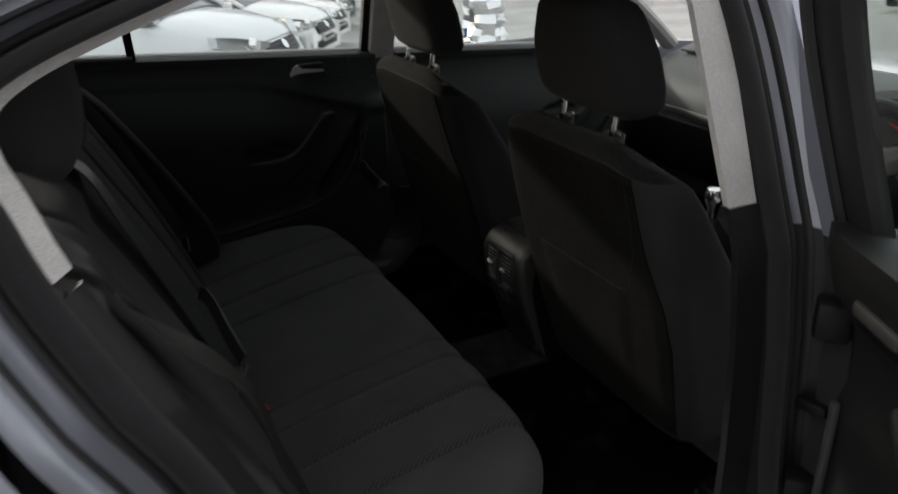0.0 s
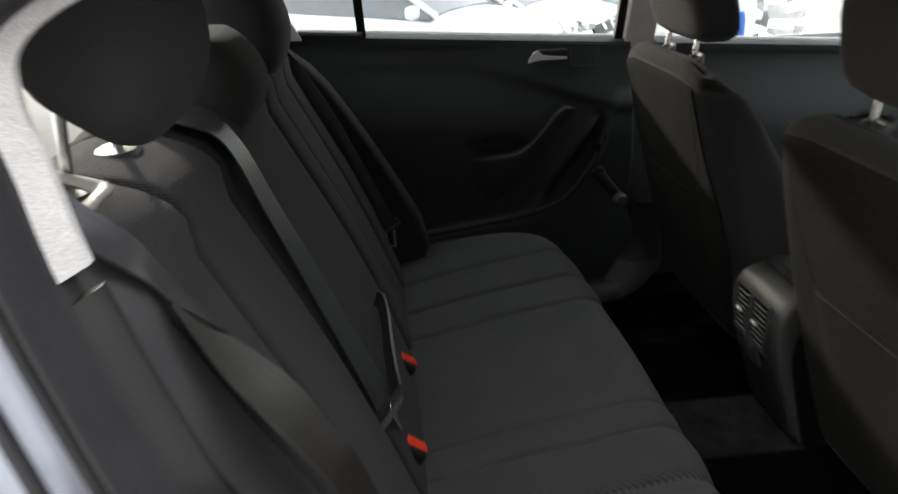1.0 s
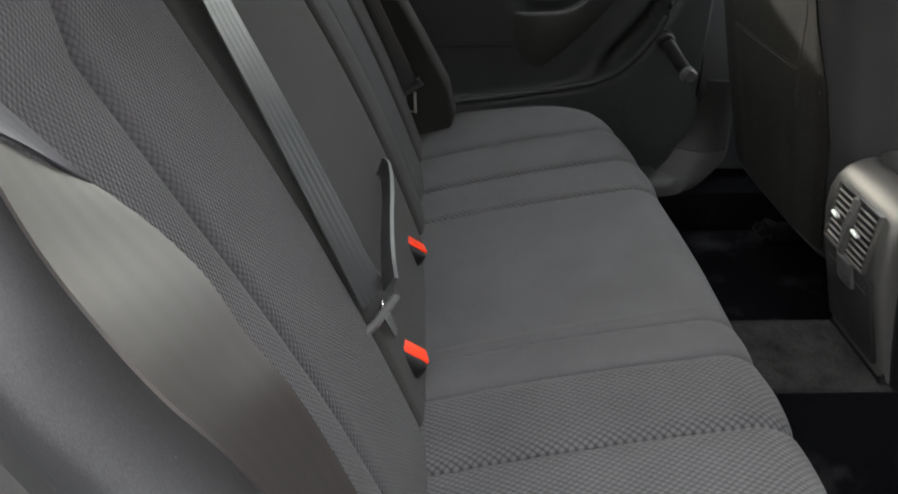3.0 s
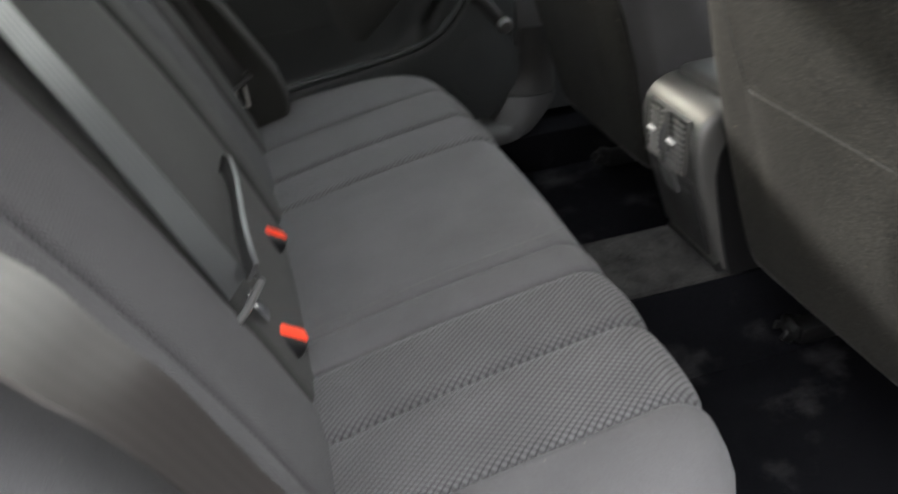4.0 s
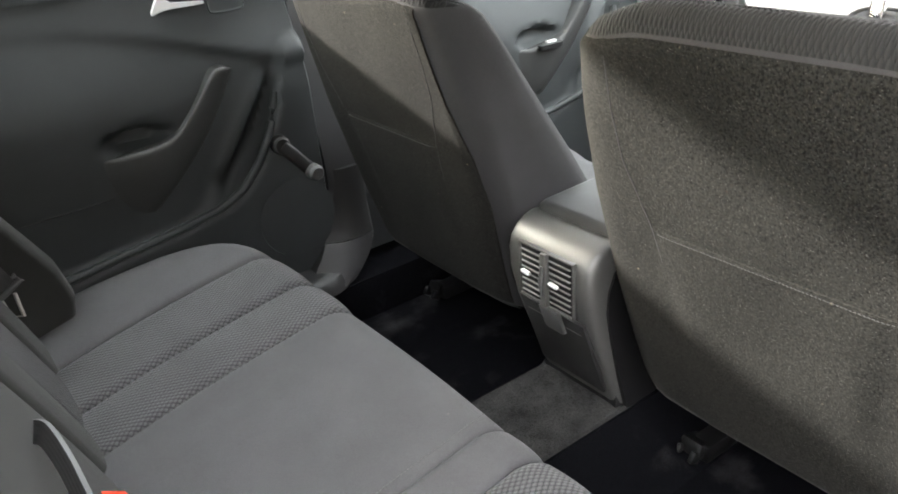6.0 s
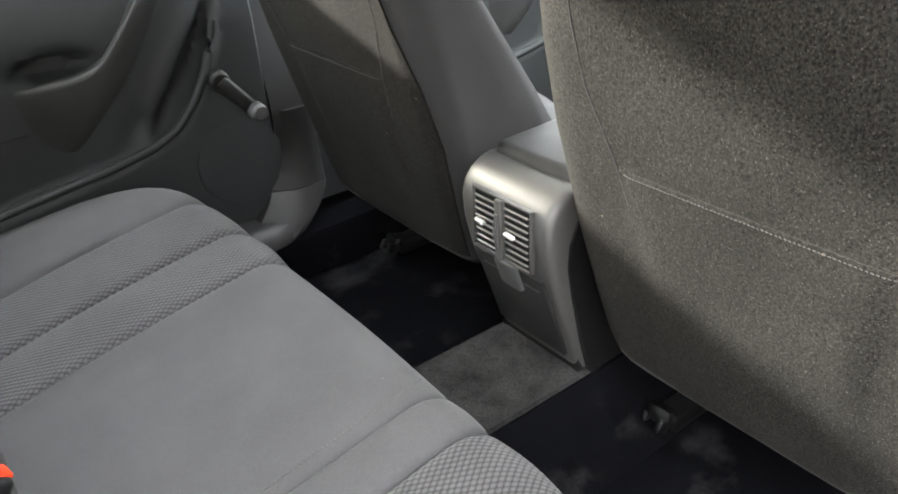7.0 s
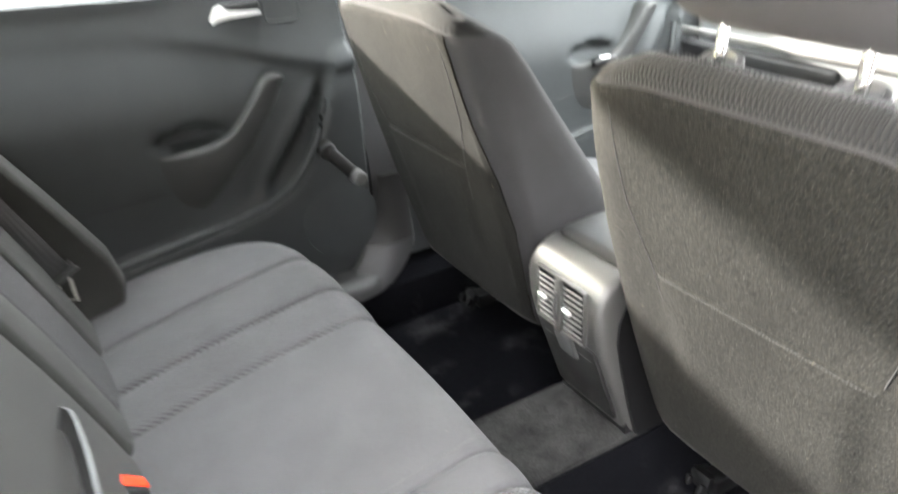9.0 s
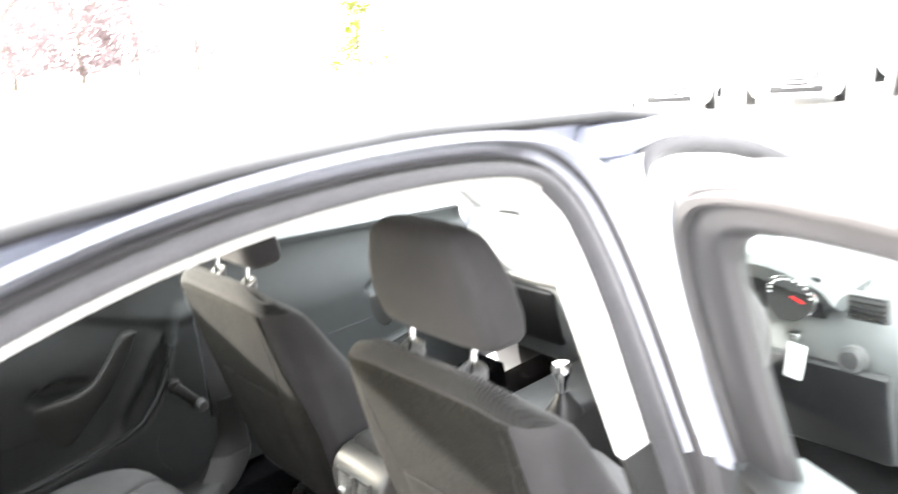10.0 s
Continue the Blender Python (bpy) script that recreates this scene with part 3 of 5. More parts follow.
part("body", loft([con_section(0.075, 0.36, 0.655, 0.083), con_section(0.12, 0.36, 0.668, 0.086), con_section(0.30, 0.36, 0.66, 0.09), con_section(0.45, 0.36, 0.60, 0.10), con_section(1.0, 0.36, 0.58, 0.12)]), BLACK, console)
part("armrest_lid", box((0.235, 0, 0.687), (0.35, 0.165, 0.036), 0.016, (0, -1.5, 0), seg=3), LID, console, "charcoal padded armrest lid")


def face_x(z):
    """The rear face of the outlet leans in towards its foot and rolls over at the top."""
    return 0.004 + 0.065 * max(0.0, (0.60 - z) / 0.20) ** 1.15


# silver surround: an arch over the outlets with side cheeks
loops = []
prof = [(0.378, 0.077), (0.45, 0.052), (0.50, 0.034), (0.55, 0.017), (0.60, 0.006), (0.635, 0.004), (0.657, 0.010), (0.672, 0.022), (0.682, 0.040), (0.686, 0.058), (0.684, 0.070)]
for y, inset in ((-0.0905, 0.022), (-0.0900, 0.010), (-0.0875, 0.004), (-0.083, 0.001), (-0.076, 0.0), (0.076, 0.0), (0.083, 0.001), (0.0875, 0.004), (0.0900, 0.010), (0.0905, 0.022)):
    out = [Vector((x + inset, y * (0.94 + 0.06 * min(1, (z - 0.39) / 0.2)), z - inset * 0.7 * ease((z - 0.62) / 0.05))) for z, x in prof]
    loops.append(out + [Vector((0.13, out[-1].y, out[-1].z - 0.004)), Vector((0.13, out[0].y, out[0].z))])
part("outlet_surround", loft(loops), SILVER, console, "silver-grey outlet surround")
part("lower_panel", box((0.0385, -0.001, 0.481), (0.008, 0.144, 0.156), 0.003, (0, -18.2, 0)), GREY, console, "black lower panel")
for z, a, b in ((0.531, -0.062, -0.028), (0.531, 0.022, 0.058), (0.432, -0.056, 0.056)):
    part("chrome_line", box((face_x(z) - 0.0035, (a + b) / 2, z), (0.004, b - a, 0.0030), 0.001, (0, -18, 0)), SLAT, console)
part("socket_cover", box((0.0165, -0.003, 0.5365), (0.012, 0.046, 0.050), 0.006, (0, -18, 0), seg=3), SATIN, console, "satin grey socket cover")
part("socket_lip", box((0.0225, -0.003, 0.5140), (0.008, 0.036, 0.005), 0.0022, (0, -18, 0)), SILVER, console)
for s in (1, -1):
    yc = 0.0305 * s - 0.004
    well = part("outlet_well", box((0.0045, yc, 0.613), (0.006, 0.050, 0.088), 0.003), BLACK, console)
    for k in range(8):
        part("outlet_slat", box((0.0005, yc, 0.577 + 0.0102 * k), (0.0036, 0.046, 0.0018), 0.0006, (0, -20, 0)), SLAT, well)
    part("outlet_knob", box((-0.0040, yc + 0.009, 0.6125), (0.008, 0.019, 0.0065), 0.0030, (6, 0, 0), seg=3), BRIGHT, well, "chrome louvre knob")
part("outlet_divider", box((-0.0015, -0.004, 0.613), (0.010, 0.014, 0.092), 0.003), SILVER, console)
for c, d in (((0.0030, -0.004, 0.6590), (0.008, 0.120, 0.0030)), ((0.0030, -0.004, 0.5675), (0.008, 0.120, 0.0030)), ((0.0030, -0.0625, 0.6133), (0.008, 0.0030, 0.094)), ((0.0030, 0.0545, 0.6133), (0.008, 0.0030, 0.094))):
    part("outlet_frame", box(c, d, 0.0012), SILVER, console)
part("outlet_wheel", tube([(-0.0055, -0.004, 0.588), (-0.0090, -0.004, 0.603), (-0.0098, -0.004, 0.613), (-0.0090, -0.004, 0.623), (-0.0055, -0.004, 0.638)], 0.0036, 8), SATIN, console)
for s in (1, -1):
    part("side_cheek", loft([[Vector((x, s * y, z)) for x, z in ((0.092, 0.372), (0.072, 0.44), (0.052, 0.52), (0.042, 0.57), (0.044, 0.605), (0.056, 0.636), (0.086, 0.656), (0.14, 0.660), (0.22, 0.656), (0.24, 0.372))] for y in (0.078, 0.0915, 0.0935)]), BLACK, console)

gear = thing("gear_lever", (0.60, -0.084, 0.58), "black gear lever with a chrome-topped knob", "gear lever")
part("gaiter", loft([superloop(0.60, -0.084, z, r, r * 0.8, 3, 20) for z, r in ((0.585, 0.055), (0.60, 0.05), (0.625, 0.03), (0.65, 0.014))]), BLACK, gear)
part("knob", loft([superloop(0.598, -0.084, z, r, r * 0.85, 2.3, 20) for z, r in ((0.645, 0.011), (0.68, 0.016), (0.70, 0.025), (0.72, 0.026), (0.732, 0.02), (0.736, 0.008))]), CHROME, gear)


# ---- front seats ----
def front_seat(yc, side, label):
    th = thing("front_seat", (0.25, yc, 0.26), label, "seat", "front seats")

    def frame_at(z):
        return -0.085 + 0.26 * (1.03 - z)

    def rear_half(z):
        return lerp((0.44, 0.55, 0.65, 0.80, 0.90, 0.95, 1.0, 1.04), (0.206, 0.222, 0.232, 0.238, 0.233, 0.226, 0.215, 0.200), z)

    def corner(z, w, full):
        """The rear face and its rounded turn towards the side: depth and half width."""
        wr = rear_half(z) - 0.030
        k = min(1.0, full * 0.5 / 0.048)
        return [(0.0, 0.0), (0.0, wr * 0.5), (0.001, wr * 0.8), (0.003, wr), (0.010 * k, wr + 0.024), (0.024 * k, wr + 0.047), (0.048 * k, min(w - 0.005, wr + 0.063))]

    def half_width(z):
        return lerp((0.44, 0.60, 0.80, 0.92, 1.0, 1.03, 1.052), (0.240, 0.252, 0.262, 0.260, 0.252, 0.244, 0.230), z)

    def full_depth(z):
        return lerp((0.44, 0.60, 0.72, 0.854, 0.977, 1.03, 1.06), (0.28, 0.25, 0.205, 0.145, 0.10, 0.085, 0.075), z)

    def loop_at(z, w, depth, bol):
        """rear face at x, going forward to +x; bolsters stand proud of the front."""
        x = frame_at(z)
        full = depth + bol
        half = [(x + px, py) for px, py in corner(z, w, full)]
        half += [(x + full * 0.62, w - 0.002), (x + full * 0.82, w), (x + full * 0.96, w - 0.012), (x + full, w - 0.034), (x + full - bol * 0.4, w - 0.06), (x + depth, w - 0.10), (x + depth - 0.01, 0.0)]
        pts = half + [(px, -py) for px, py in half[-2:0:-1]]
        return [Vector((px, yc + py, z)) for px, py in pts]

    def sloped(z, y):
        """The top falls off towards both shoulders."""
        return z - max(0.0, z - 0.985) * 0.40 * ease((abs(y) - 0.115) / 0.110)

    rows = []
    for z in (0.462, 0.475, 0.50, 0.58, 0.66, 0.74, 0.82, 0.90, 0.96, 1.00, 1.015, 1.030, 1.042, 1.051, 1.057, 1.0605, 1.0618):
        w, full = half_width(z), full_depth(z)
        d, bl = full * 0.68, full * 0.32
        lp = loop_at(z, w, d, bl)
        if z > 1.0:
            k = (z - 1.0) / 0.062
            q = 1 - math.sqrt(max(0.0, 1 - k * k))
            cx = frame_at(z) + 0.042
            for v in lp:
                v.x = cx + (v.x - cx) * (1 - 0.8 * q)
                v.y = yc + (v.y - yc) * (1 - 0.12 * q)
        rows.append(lp)
    for lp in rows:
        for v in lp:
            if v.z > 0.96:
                v.z = 0.96 + (v.z - 0.96) * 0.93
            v.z = sloped(v.z, v.y - yc)
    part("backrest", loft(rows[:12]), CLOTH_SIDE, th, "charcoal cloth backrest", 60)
    part("top_insert", loft(rows[11:]), INSERT_TOP, th, "ribbed cloth over the backrest top", 60)

    # carpet stretched over the back, turning round its edges, with a map pocket between two seams
    def seam_off(z):
        return lerp((0.48, 0.667, 0.738, 0.782, 0.824, 0.867, 0.93, 1.0), (0.124, 0.130, 0.139, 0.147, 0.161, 0.176, 0.181, 0.178), z)

    def half(z, sgn):
        if side < 0 < sgn:
            return rear_half(z) + 0.027
        return lerp((0.44, 0.68, 0.77, 0.865, 0.95, 1.04), (0.205, 0.232, 0.228, 0.207, 0.198, 0.192), z)

    def back_skin(z, y, pocket):
        px, py = zip(*corner(z, half_width(z), full_depth(z)))
        x = frame_at(z) - 0.004 + lerp(py, px, abs(y))
        inside = ease((seam_off(z) - abs(y)) / 0.020)
        if pocket:
            x -= inside * (0.0015 + 0.004 * math.sin(math.pi * min(1.0, max(0.0, (z - 0.56) / 0.25))))
        else:
            x += 0.0015 * inside * math.exp(-(z - 0.78) / 0.06)
        x += 0.016 * (max(0.0, 0.485 - z) / 0.038) ** 2
        return x + 0.010 * ease((z - 1.008) / 0.021)

    zs = [0.446, 0.452, 0.460, 0.472, 0.488] + list(np.linspace(0.515, 0.770, 12)) + [0.7775, 0.7805, 0.787] + list(np.linspace(0.80, 0.99, 10)) + [1.003, 1.014, 1.024, 1.029]
    us = [math.sin(math.pi / 2 * k / 22) for k in range(-22, 23)]
    loops = []
    for z in zs:
        row = [Vector((back_skin(z, u * half(z, u), z < 0.779), yc + u * half(z, u), sloped(z, u * half(z, u)))) for u in us]
        rear = [Vector((v.x + 0.008, yc + (v.y - yc) * 0.98, v.z)) for v in row]
        loops.append(row + rear[::-1])
    part("back_panel", loft(loops), BACK_PANEL, th, "speckled olive-grey carpet back with a map pocket", 60)
    bm = bmesh.new()
    for i in range(64):
        u = -0.97 + 1.92 * i / 64
        p = [Vector((back_skin(0.776, w * 0.147, True) - 0.0004, yc + w * 0.147, 0.7760)) for w in (u, u + 0.017)]
        tube(p, 0.0006, 5, bm)
    part("stitching", bm, THREAD_DARK, th)
    part("pocket_hem", tube([(back_skin(0.777, y, True) + 0.0012, yc + y, 0.7788) for y in np.linspace(-0.146, 0.146, 30)], 0.0018, 6), BACK_PANEL, th)
    for sd in (-1, 1):
        part("panel_seam", tube([(back_skin(z, seam_off(z), z < 0.779) - 0.0002, yc + sd * seam_off(z), z) for z in np.linspace(0.68 if sd * side < 0 else 0.79, 1.005, 34)], 0.0006, 6), CLOTH_SIDE, th)

    # squab
    loops = []
    for k in range(11):
        t = k / 10
        x = 0.19 + 0.42 * t
        h = 0.50 + 0.035 * t - 0.05 * ease((t - 0.85) / 0.15)
        w = 0.25 - 0.02 * t - 0.03 * ease((t - 0.85) / 0.15)
        loops.append([Vector((x, yc + y, z)) for y, z in ((-w, 0.36), (-w - 0.005, h - 0.03), (-w + 0.03, h + 0.028), (-w + 0.09, h + 0.008), (0, h), (w - 0.09, h + 0.008), (w - 0.03, h + 0.028), (w + 0.005, h - 0.03), (w, 0.36))])
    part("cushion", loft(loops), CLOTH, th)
    for s in (-1, 1):
        part("seat_rail", box((0.40, yc + s * 0.195, 0.278), (0.44, 0.040, 0.035), 0.006), BLACK, th)
        bm = box((0.190, yc + s * 0.205, 0.280), (0.045, 0.044, 0.030), 0.008, (0, 20, 0))
        for dy in (-0.014, 0.014):
            box((0.166, yc + s * 0.205 + dy, 0.276), (0.026, 0.011, 0.022), 0.004, (0, 32, 0), bm)
        part("rail_foot", bm, BLACK, th)

    # headrest
    head = []
    for k in range(17):
        t = k / 16
        z = 1.080 + 0.198 * t
        w = lerp((0, 0.03, 0.10, 0.28, 0.60, 0.85, 0.95, 1.0), (0.108, 0.126, 0.141, 0.148, 0.137, 0.115, 0.102, 0.082), t)
        d = lerp((0, 0.03, 0.10, 0.5, 0.88, 0.96, 1.0), (0.030, 0.040, 0.048, 0.052, 0.044, 0.036, 0.022), t)
        head.append(superloop(0.004 - 0.045 * t, yc, z, d, w, 4.6, 44))
    hr = part("headrest", loft(head), CLOTH_SIDE, th, "charcoal cloth headrest", 60)
    for s in (-1, 1):
        y = yc + s * 0.0755
        part("post", tube([(-0.032, y, 1.01), (-0.018, y, 1.12)], 0.0062, 12), CHROME, hr, "chrome post")
        rings = [superloop(-0.026, y, z, 0.015 * r, 0.027 * r, 2.3, 28) for z, r in ((1.030, 1.0), (1.046, 1.0), (1.0485, 0.93), (1.0485, 0.70), (1.0455, 0.62), (1.0455, 0.2))]
        bm = loft([[Vector((v.x, v.y, v.z + (v.x + 0.026) * 0.55)) for v in lp] for lp in rings])
        part("post_collar", bm, SATIN, th)
    return th


front_seat(-0.367, -1, "charcoal cloth driver's seat with speckled carpet back")
front_seat(0.368, 1, "charcoal cloth passenger seat with a worn speckled back")


# ---- left doors, seen from inside ----
def belt_z(x):
    return 1.0095 - 0.062 * x


def door_surface(x, z, x0, x1):
    """Depth of the door skin: y of the inner face."""
    b = belt_z(x)
    t = (b - z) / 0.6
    y = 0.772 - 0.055 * ease(t * 2.6) + 0.006 * ease((t - 0.7) * 3)
    return y


def left_door(x0, x1, ox, label, rear):
    """A closed door; ox shifts the rear door's fittings to this one."""
    th = thing("door_1" if rear else "door_2", ((x0 + x1) / 2, 0.78, 0.36), label, "car door", "closed doors", "structure")
    nx, nz = 84, 60
    rows = []
    for i in range(nx + 1):
        x = x0 + (x1 - x0) * i / nx
        fr = []
        for k in range(nz + 1):
            b = belt_z(x)
            zb = 0.375
            if rear and x < -0.50:
                zb = 0.375 + (-0.50 - x) * 1.25
            z = zb + (b - zb) * k / nz
            y = door_surface(x, z, x0, x1)
            u = x - ox
            # upper shoulder ledge that runs down to the front
            led = lerp((-0.75, -0.43, -0.27, -0.15, -0.05), (0.985, 0.966, 0.926, 0.883, 0.850), u)
            y -= (0.004 + 0.014 * ease((u + 0.50) / 0.4)) * ease((z - led + 0.010) / 0.022)
            fold = lerp((0.56, 0.594, 0.666, 0.746, 0.823, 0.86), (-0.29, -0.249, -0.213, -0.164, -0.105, -0.07), z)
            y -= 0.012 * math.exp(-((u - fold) / 0.020) ** 2) * ease((0.86 - z) / 0.05) * ease((z - 0.56) / 0.05)
            y += 0.010 * ease((u - fold) / 0.03) * ease((z - sweep_z(u)) / 0.02) * ease((0.86 - z) / 0.05)
            # lower pocket swelling under the sweep line
            sw = sweep_z(u)
            y -= 0.020 * ease((sw - z + 0.004) / 0.026)
            # pull scoop
            d = math.hypot((u + 0.362) / 0.085, (z - 0.768) / 0.028)
            y += 0.034 * ease((1 - d) * 1.8)
            # hollow between armrest and sweep line
            y += 0.016 * math.exp(-((z - sw - 0.035) / 0.030) ** 2) * ease((u + 0.30) / 0.10) * ease((-0.07 - u) / 0.03)
            fr.append(Vector((x, y, z)))
        if i in (0, nx):
            fr = [v + Vector((0, 0.02, 0)) for v in fr]
        rows.append(fr + [Vector((x, 0.845, v.z)) for v in (fr[-1], fr[0])])
    part("door_card", loft(rows), GREY_SOFT, th, "dark grey moulded door card", 50)
    part("belt_cap", loft([[Vector((x, y, belt_z(x) + z)) for y, z in ((0.763, -0.012), (0.762, 0.004), (0.772, 0.010), (0.80, 0.012), (0.80, -0.012))] for x in np.linspace(x0 + 0.006, x1 - 0.006, 12)]), GREY_SOFT, th)
    # seal in pale trim colour: light along its top edge put into the colour
    part("glass_seal", tube([(x, 0.803, belt_z(x) + 0.012) for x in np.linspace(x0 + 0.01, x1 - 0.01, 10)], 0.008, 8), TRIM_LIGHT, th)
    # sweep line bead
    pts = [(u + ox, door_surface(u + ox, sweep_z(u), x0, x1) - 0.017 + 0.014 * ease((u + 0.12) / 0.045), sweep_z(u) - 0.005) for u in np.linspace(-0.56, -0.075, 44)]
    part("sweep_bead", tube(pts, 0.0085, 12), GREY_SOFT, th)
    # armrest: a broad moulded plate that narrows upwards into the pull handle
    lip = [(-0.442, 0.744), (-0.393, 0.745), (-0.325, 0.750), (-0.289, 0.764), (-0.264, 0.787), (-0.232, 0.823), (-0.207, 0.854), (-0.190, 0.867), (-0.172, 0.868)]
    foot = [(-0.462, 0.690), (-0.425, 0.640), (-0.372, 0.612), (-0.330, 0.640), (-0.298, 0.668), (-0.255, 0.709), (-0.213, 0.760), (-0.174, 0.817), (-0.153, 0.858)]
    rows = []
    blend = lambda v, y: door_surface(v.x + ox, v.z, x0, x1) + 0.006 + (y - door_surface(v.x + ox, v.z, x0, x1) - 0.006) * ease((v.x + 0.465) / 0.10)
    for p, q in zip(smooth_path([(a, 0, b) for a, b in lip], 6), smooth_path([(a, 0, b) for a, b in foot], 6)):
        d = q - p
        g = door_surface(q.x + ox, q.z, x0, x1)
        rows.append([Vector((v.x + ox, blend(v, y) if y < 0.712 else y, v.z)) for v, y in (
            (p, 0.748), (p, 0.709), (p + d.normalized() * 0.0015, 0.7035), (p + d.normalized() * 0.005, 0.7005), (p + d.normalized() * 0.011, 0.6995),
            (p + d * 0.35, 0.7010), (p + d * 0.60, 0.7050), (p + d * 0.82, 0.7110), (q, g + 0.003), (q, 0.748))])
    part("pull_handle", loft(rows), ARMREST, th, "charcoal moulded armrest with pull handle", 70)
    # parting line under the armrest, and a window switch on the front door
    P = [(u + ox, door_surface(u + ox, 0.665, x0, x1) + 0.0005, 0.668 + 0.02 * (u + 0.45)) for u in np.linspace(-0.60, -0.43, 8)]
    part("parting_line", tube(P, 0.0015, 6), BLACK, th)
    if not rear:
        sw = part("switch_plate", loft([superloop(-0.345 + ox, 0.694, 0.752 + z, 0.040 * r, 0.013 * r, 2.6, 24) for z, r in ((-0.012, 1), (0.0, 1), (0.003, 0.8))]), BLACK, th)
        part("switch", box((-0.345 + ox, 0.692, 0.757), (0.030, 0.012, 0.006), 0.002), BRIGHT, sw, "chrome window switch")
    # release lever in its recess
    z0 = belt_z(-0.22 + ox) - 0.030
    part("lever_recess", box((-0.212 + ox, 0.752, z0 + 0.003), (0.082, 0.020, 0.026), 0.008), BLACK, th)
    bm = loft([[Vector((x + ox, y, z0 + z)) for y, z in ((0.735, a), (0.734, b), (0.745, b), (0.745, a))] for x, a, b in ((-0.274, -0.016, -0.010), (-0.262, -0.012, 0.010), (-0.250, -0.010, 0.014), (-0.236, -0.009, 0.002), (-0.20, -0.0095, -0.002), (-0.175, -0.009, -0.004))])
    part("release_lever", bm, BRIGHT, th, "chrome release lever")
    if rear:
        P = smooth_path([(-0.130 + 0.036 * cx, 0.7415, z0 - 0.006 + 0.024 * cz) for cx, cz in ((-1, 0.9), (-1, -0.6), (-0.7, -1), (0.7, -1), (1, -0.6), (1, 0.9))], 5)
        part("blank_frame", tube(P, 0.0022, 6), GREY_SOFT, th)
        c = Vector((-0.080, 0.6960, 0.518))
        rings = [(0.090, 0.008), (0.0880, 0.0010), (0.082, 0.0002), (0.045, -0.0004), (0.012, -0.0006)]
        part("speaker_grille", loft([[c + Vector((r * math.cos(2 * math.pi * j / 36), dy, r * math.sin(2 * math.pi * j / 36))) for j in range(36)] for r, dy in rings]), GREY_SOFT, th, "round charcoal loudspeaker grille", 60)
        # window winder
        a, b = Vector((-0.095, 0.694, 0.690)), Vector((-0.041, 0.686, 0.622))
        part("winder_boss", tube([a + Vector((0, 0.03, 0)), a + Vector((0, 0.004, 0)), a + Vector((0, -0.012, 0)), a + Vector((0, -0.017, 0))], 0.020, 20, taper=lambda t: 0.75 if t == 1 else 1.0), GREY, th)
        part("winder_arm", tube([a + Vector((0, -0.012, 0)), a.lerp(b, 0.35) + Vector((0, -0.017, 0)), a.lerp(b, 0.75) + Vector((0, -0.013, 0)), b + Vector((0, -0.010, 0))], 0.0145, 12, flat=0.55, up=(0, 1, 0)), GREY, th)
        part("winder_knob", tube([b + Vector((0, -0.006, 0)), b + Vector((0, -0.012, 0)), b + Vector((0, -0.034, 0)), b + Vector((0, -0.040, 0))], 0.0175, 20, taper=lambda t: 0.72 if t in (0, 1) else 1.0), SATIN, th)
    pane = part("window_pane", box(((x0 + x1) / 2, 0.79, 1.17), (x1 - x0, 0.004, 0.36), 0.001, (10, 0, 0)), GLASS, th)
    bmesh_shift(pane)
    pane.visible_shadow = False
    return th


def bmesh_shift(ob):
    """Bring the pane's foot to the belt line and lean it in with height."""
    for v in ob.data.vertices:
        v.co.z += -0.062 * v.co.x * 0.9
        v.co.y = 0.805 - 0.36 * max(0.0, v.co.z - 1.0) + (0.002 if v.co.y > 0.79 else -0.002)


def sweep_z(u):
    return lerp((-0.60, -0.552, -0.423, -0.316, -0.241, -0.185, -0.143, -0.107, -0.082, -0.064, -0.05, -0.042, 0.1), (0.540, 0.549, 0.567, 0.582, 0.597, 0.623, 0.667, 0.724, 0.777, 0.838, 0.89, 0.90, 0.905), u)


left_door(-0.90, 0.005, 0.0, "closed rear door with dark grey card, pull handle and window winder", True)
left_door(0.06, 1.06, 1.02, "closed front door with dark grey card and chrome lever", False)

# ---- body sides ----
OPENING = [(0.02, 0.44), (0.010, 0.62), (0.0, 0.82), (-0.004, 1.0), (-0.010, 1.16), (-0.022, 1.27), (-0.045, 1.340), (-0.10, 1.370), (-0.26, 1.384), (-0.46, 1.378), (-0.64, 1.350), (-0.77, 1.310), (-0.87, 1.272),
           (-0.915, 1.240), (-0.918, 1.205), (-0.902, 1.16), (-0.880, 1.095), (-0.832, 0.995), (-0.785, 0.91), (-0.735, 0.80), (-0.68, 0.68), (-0.60, 0.55), (-0.50, 0.47), (-0.35, 0.43), (-0.12, 0.425)]


def seal_y(z):
    return lerp((0.3, 0.6, 0.8, 0.95, 1.0, 1.4, 1.5), (-0.80, -0.80, -0.79, -0.77, -0.75, -0.60, -0.565), z)


def skin_y(z):
    return lerp((0.2, 0.45, 0.7, 0.86, 0.97, 1.03, 1.42, 1.5), (-0.87, -0.895, -0.905, -0.895, -0.865, -0.835, -0.630, -0.60), z)


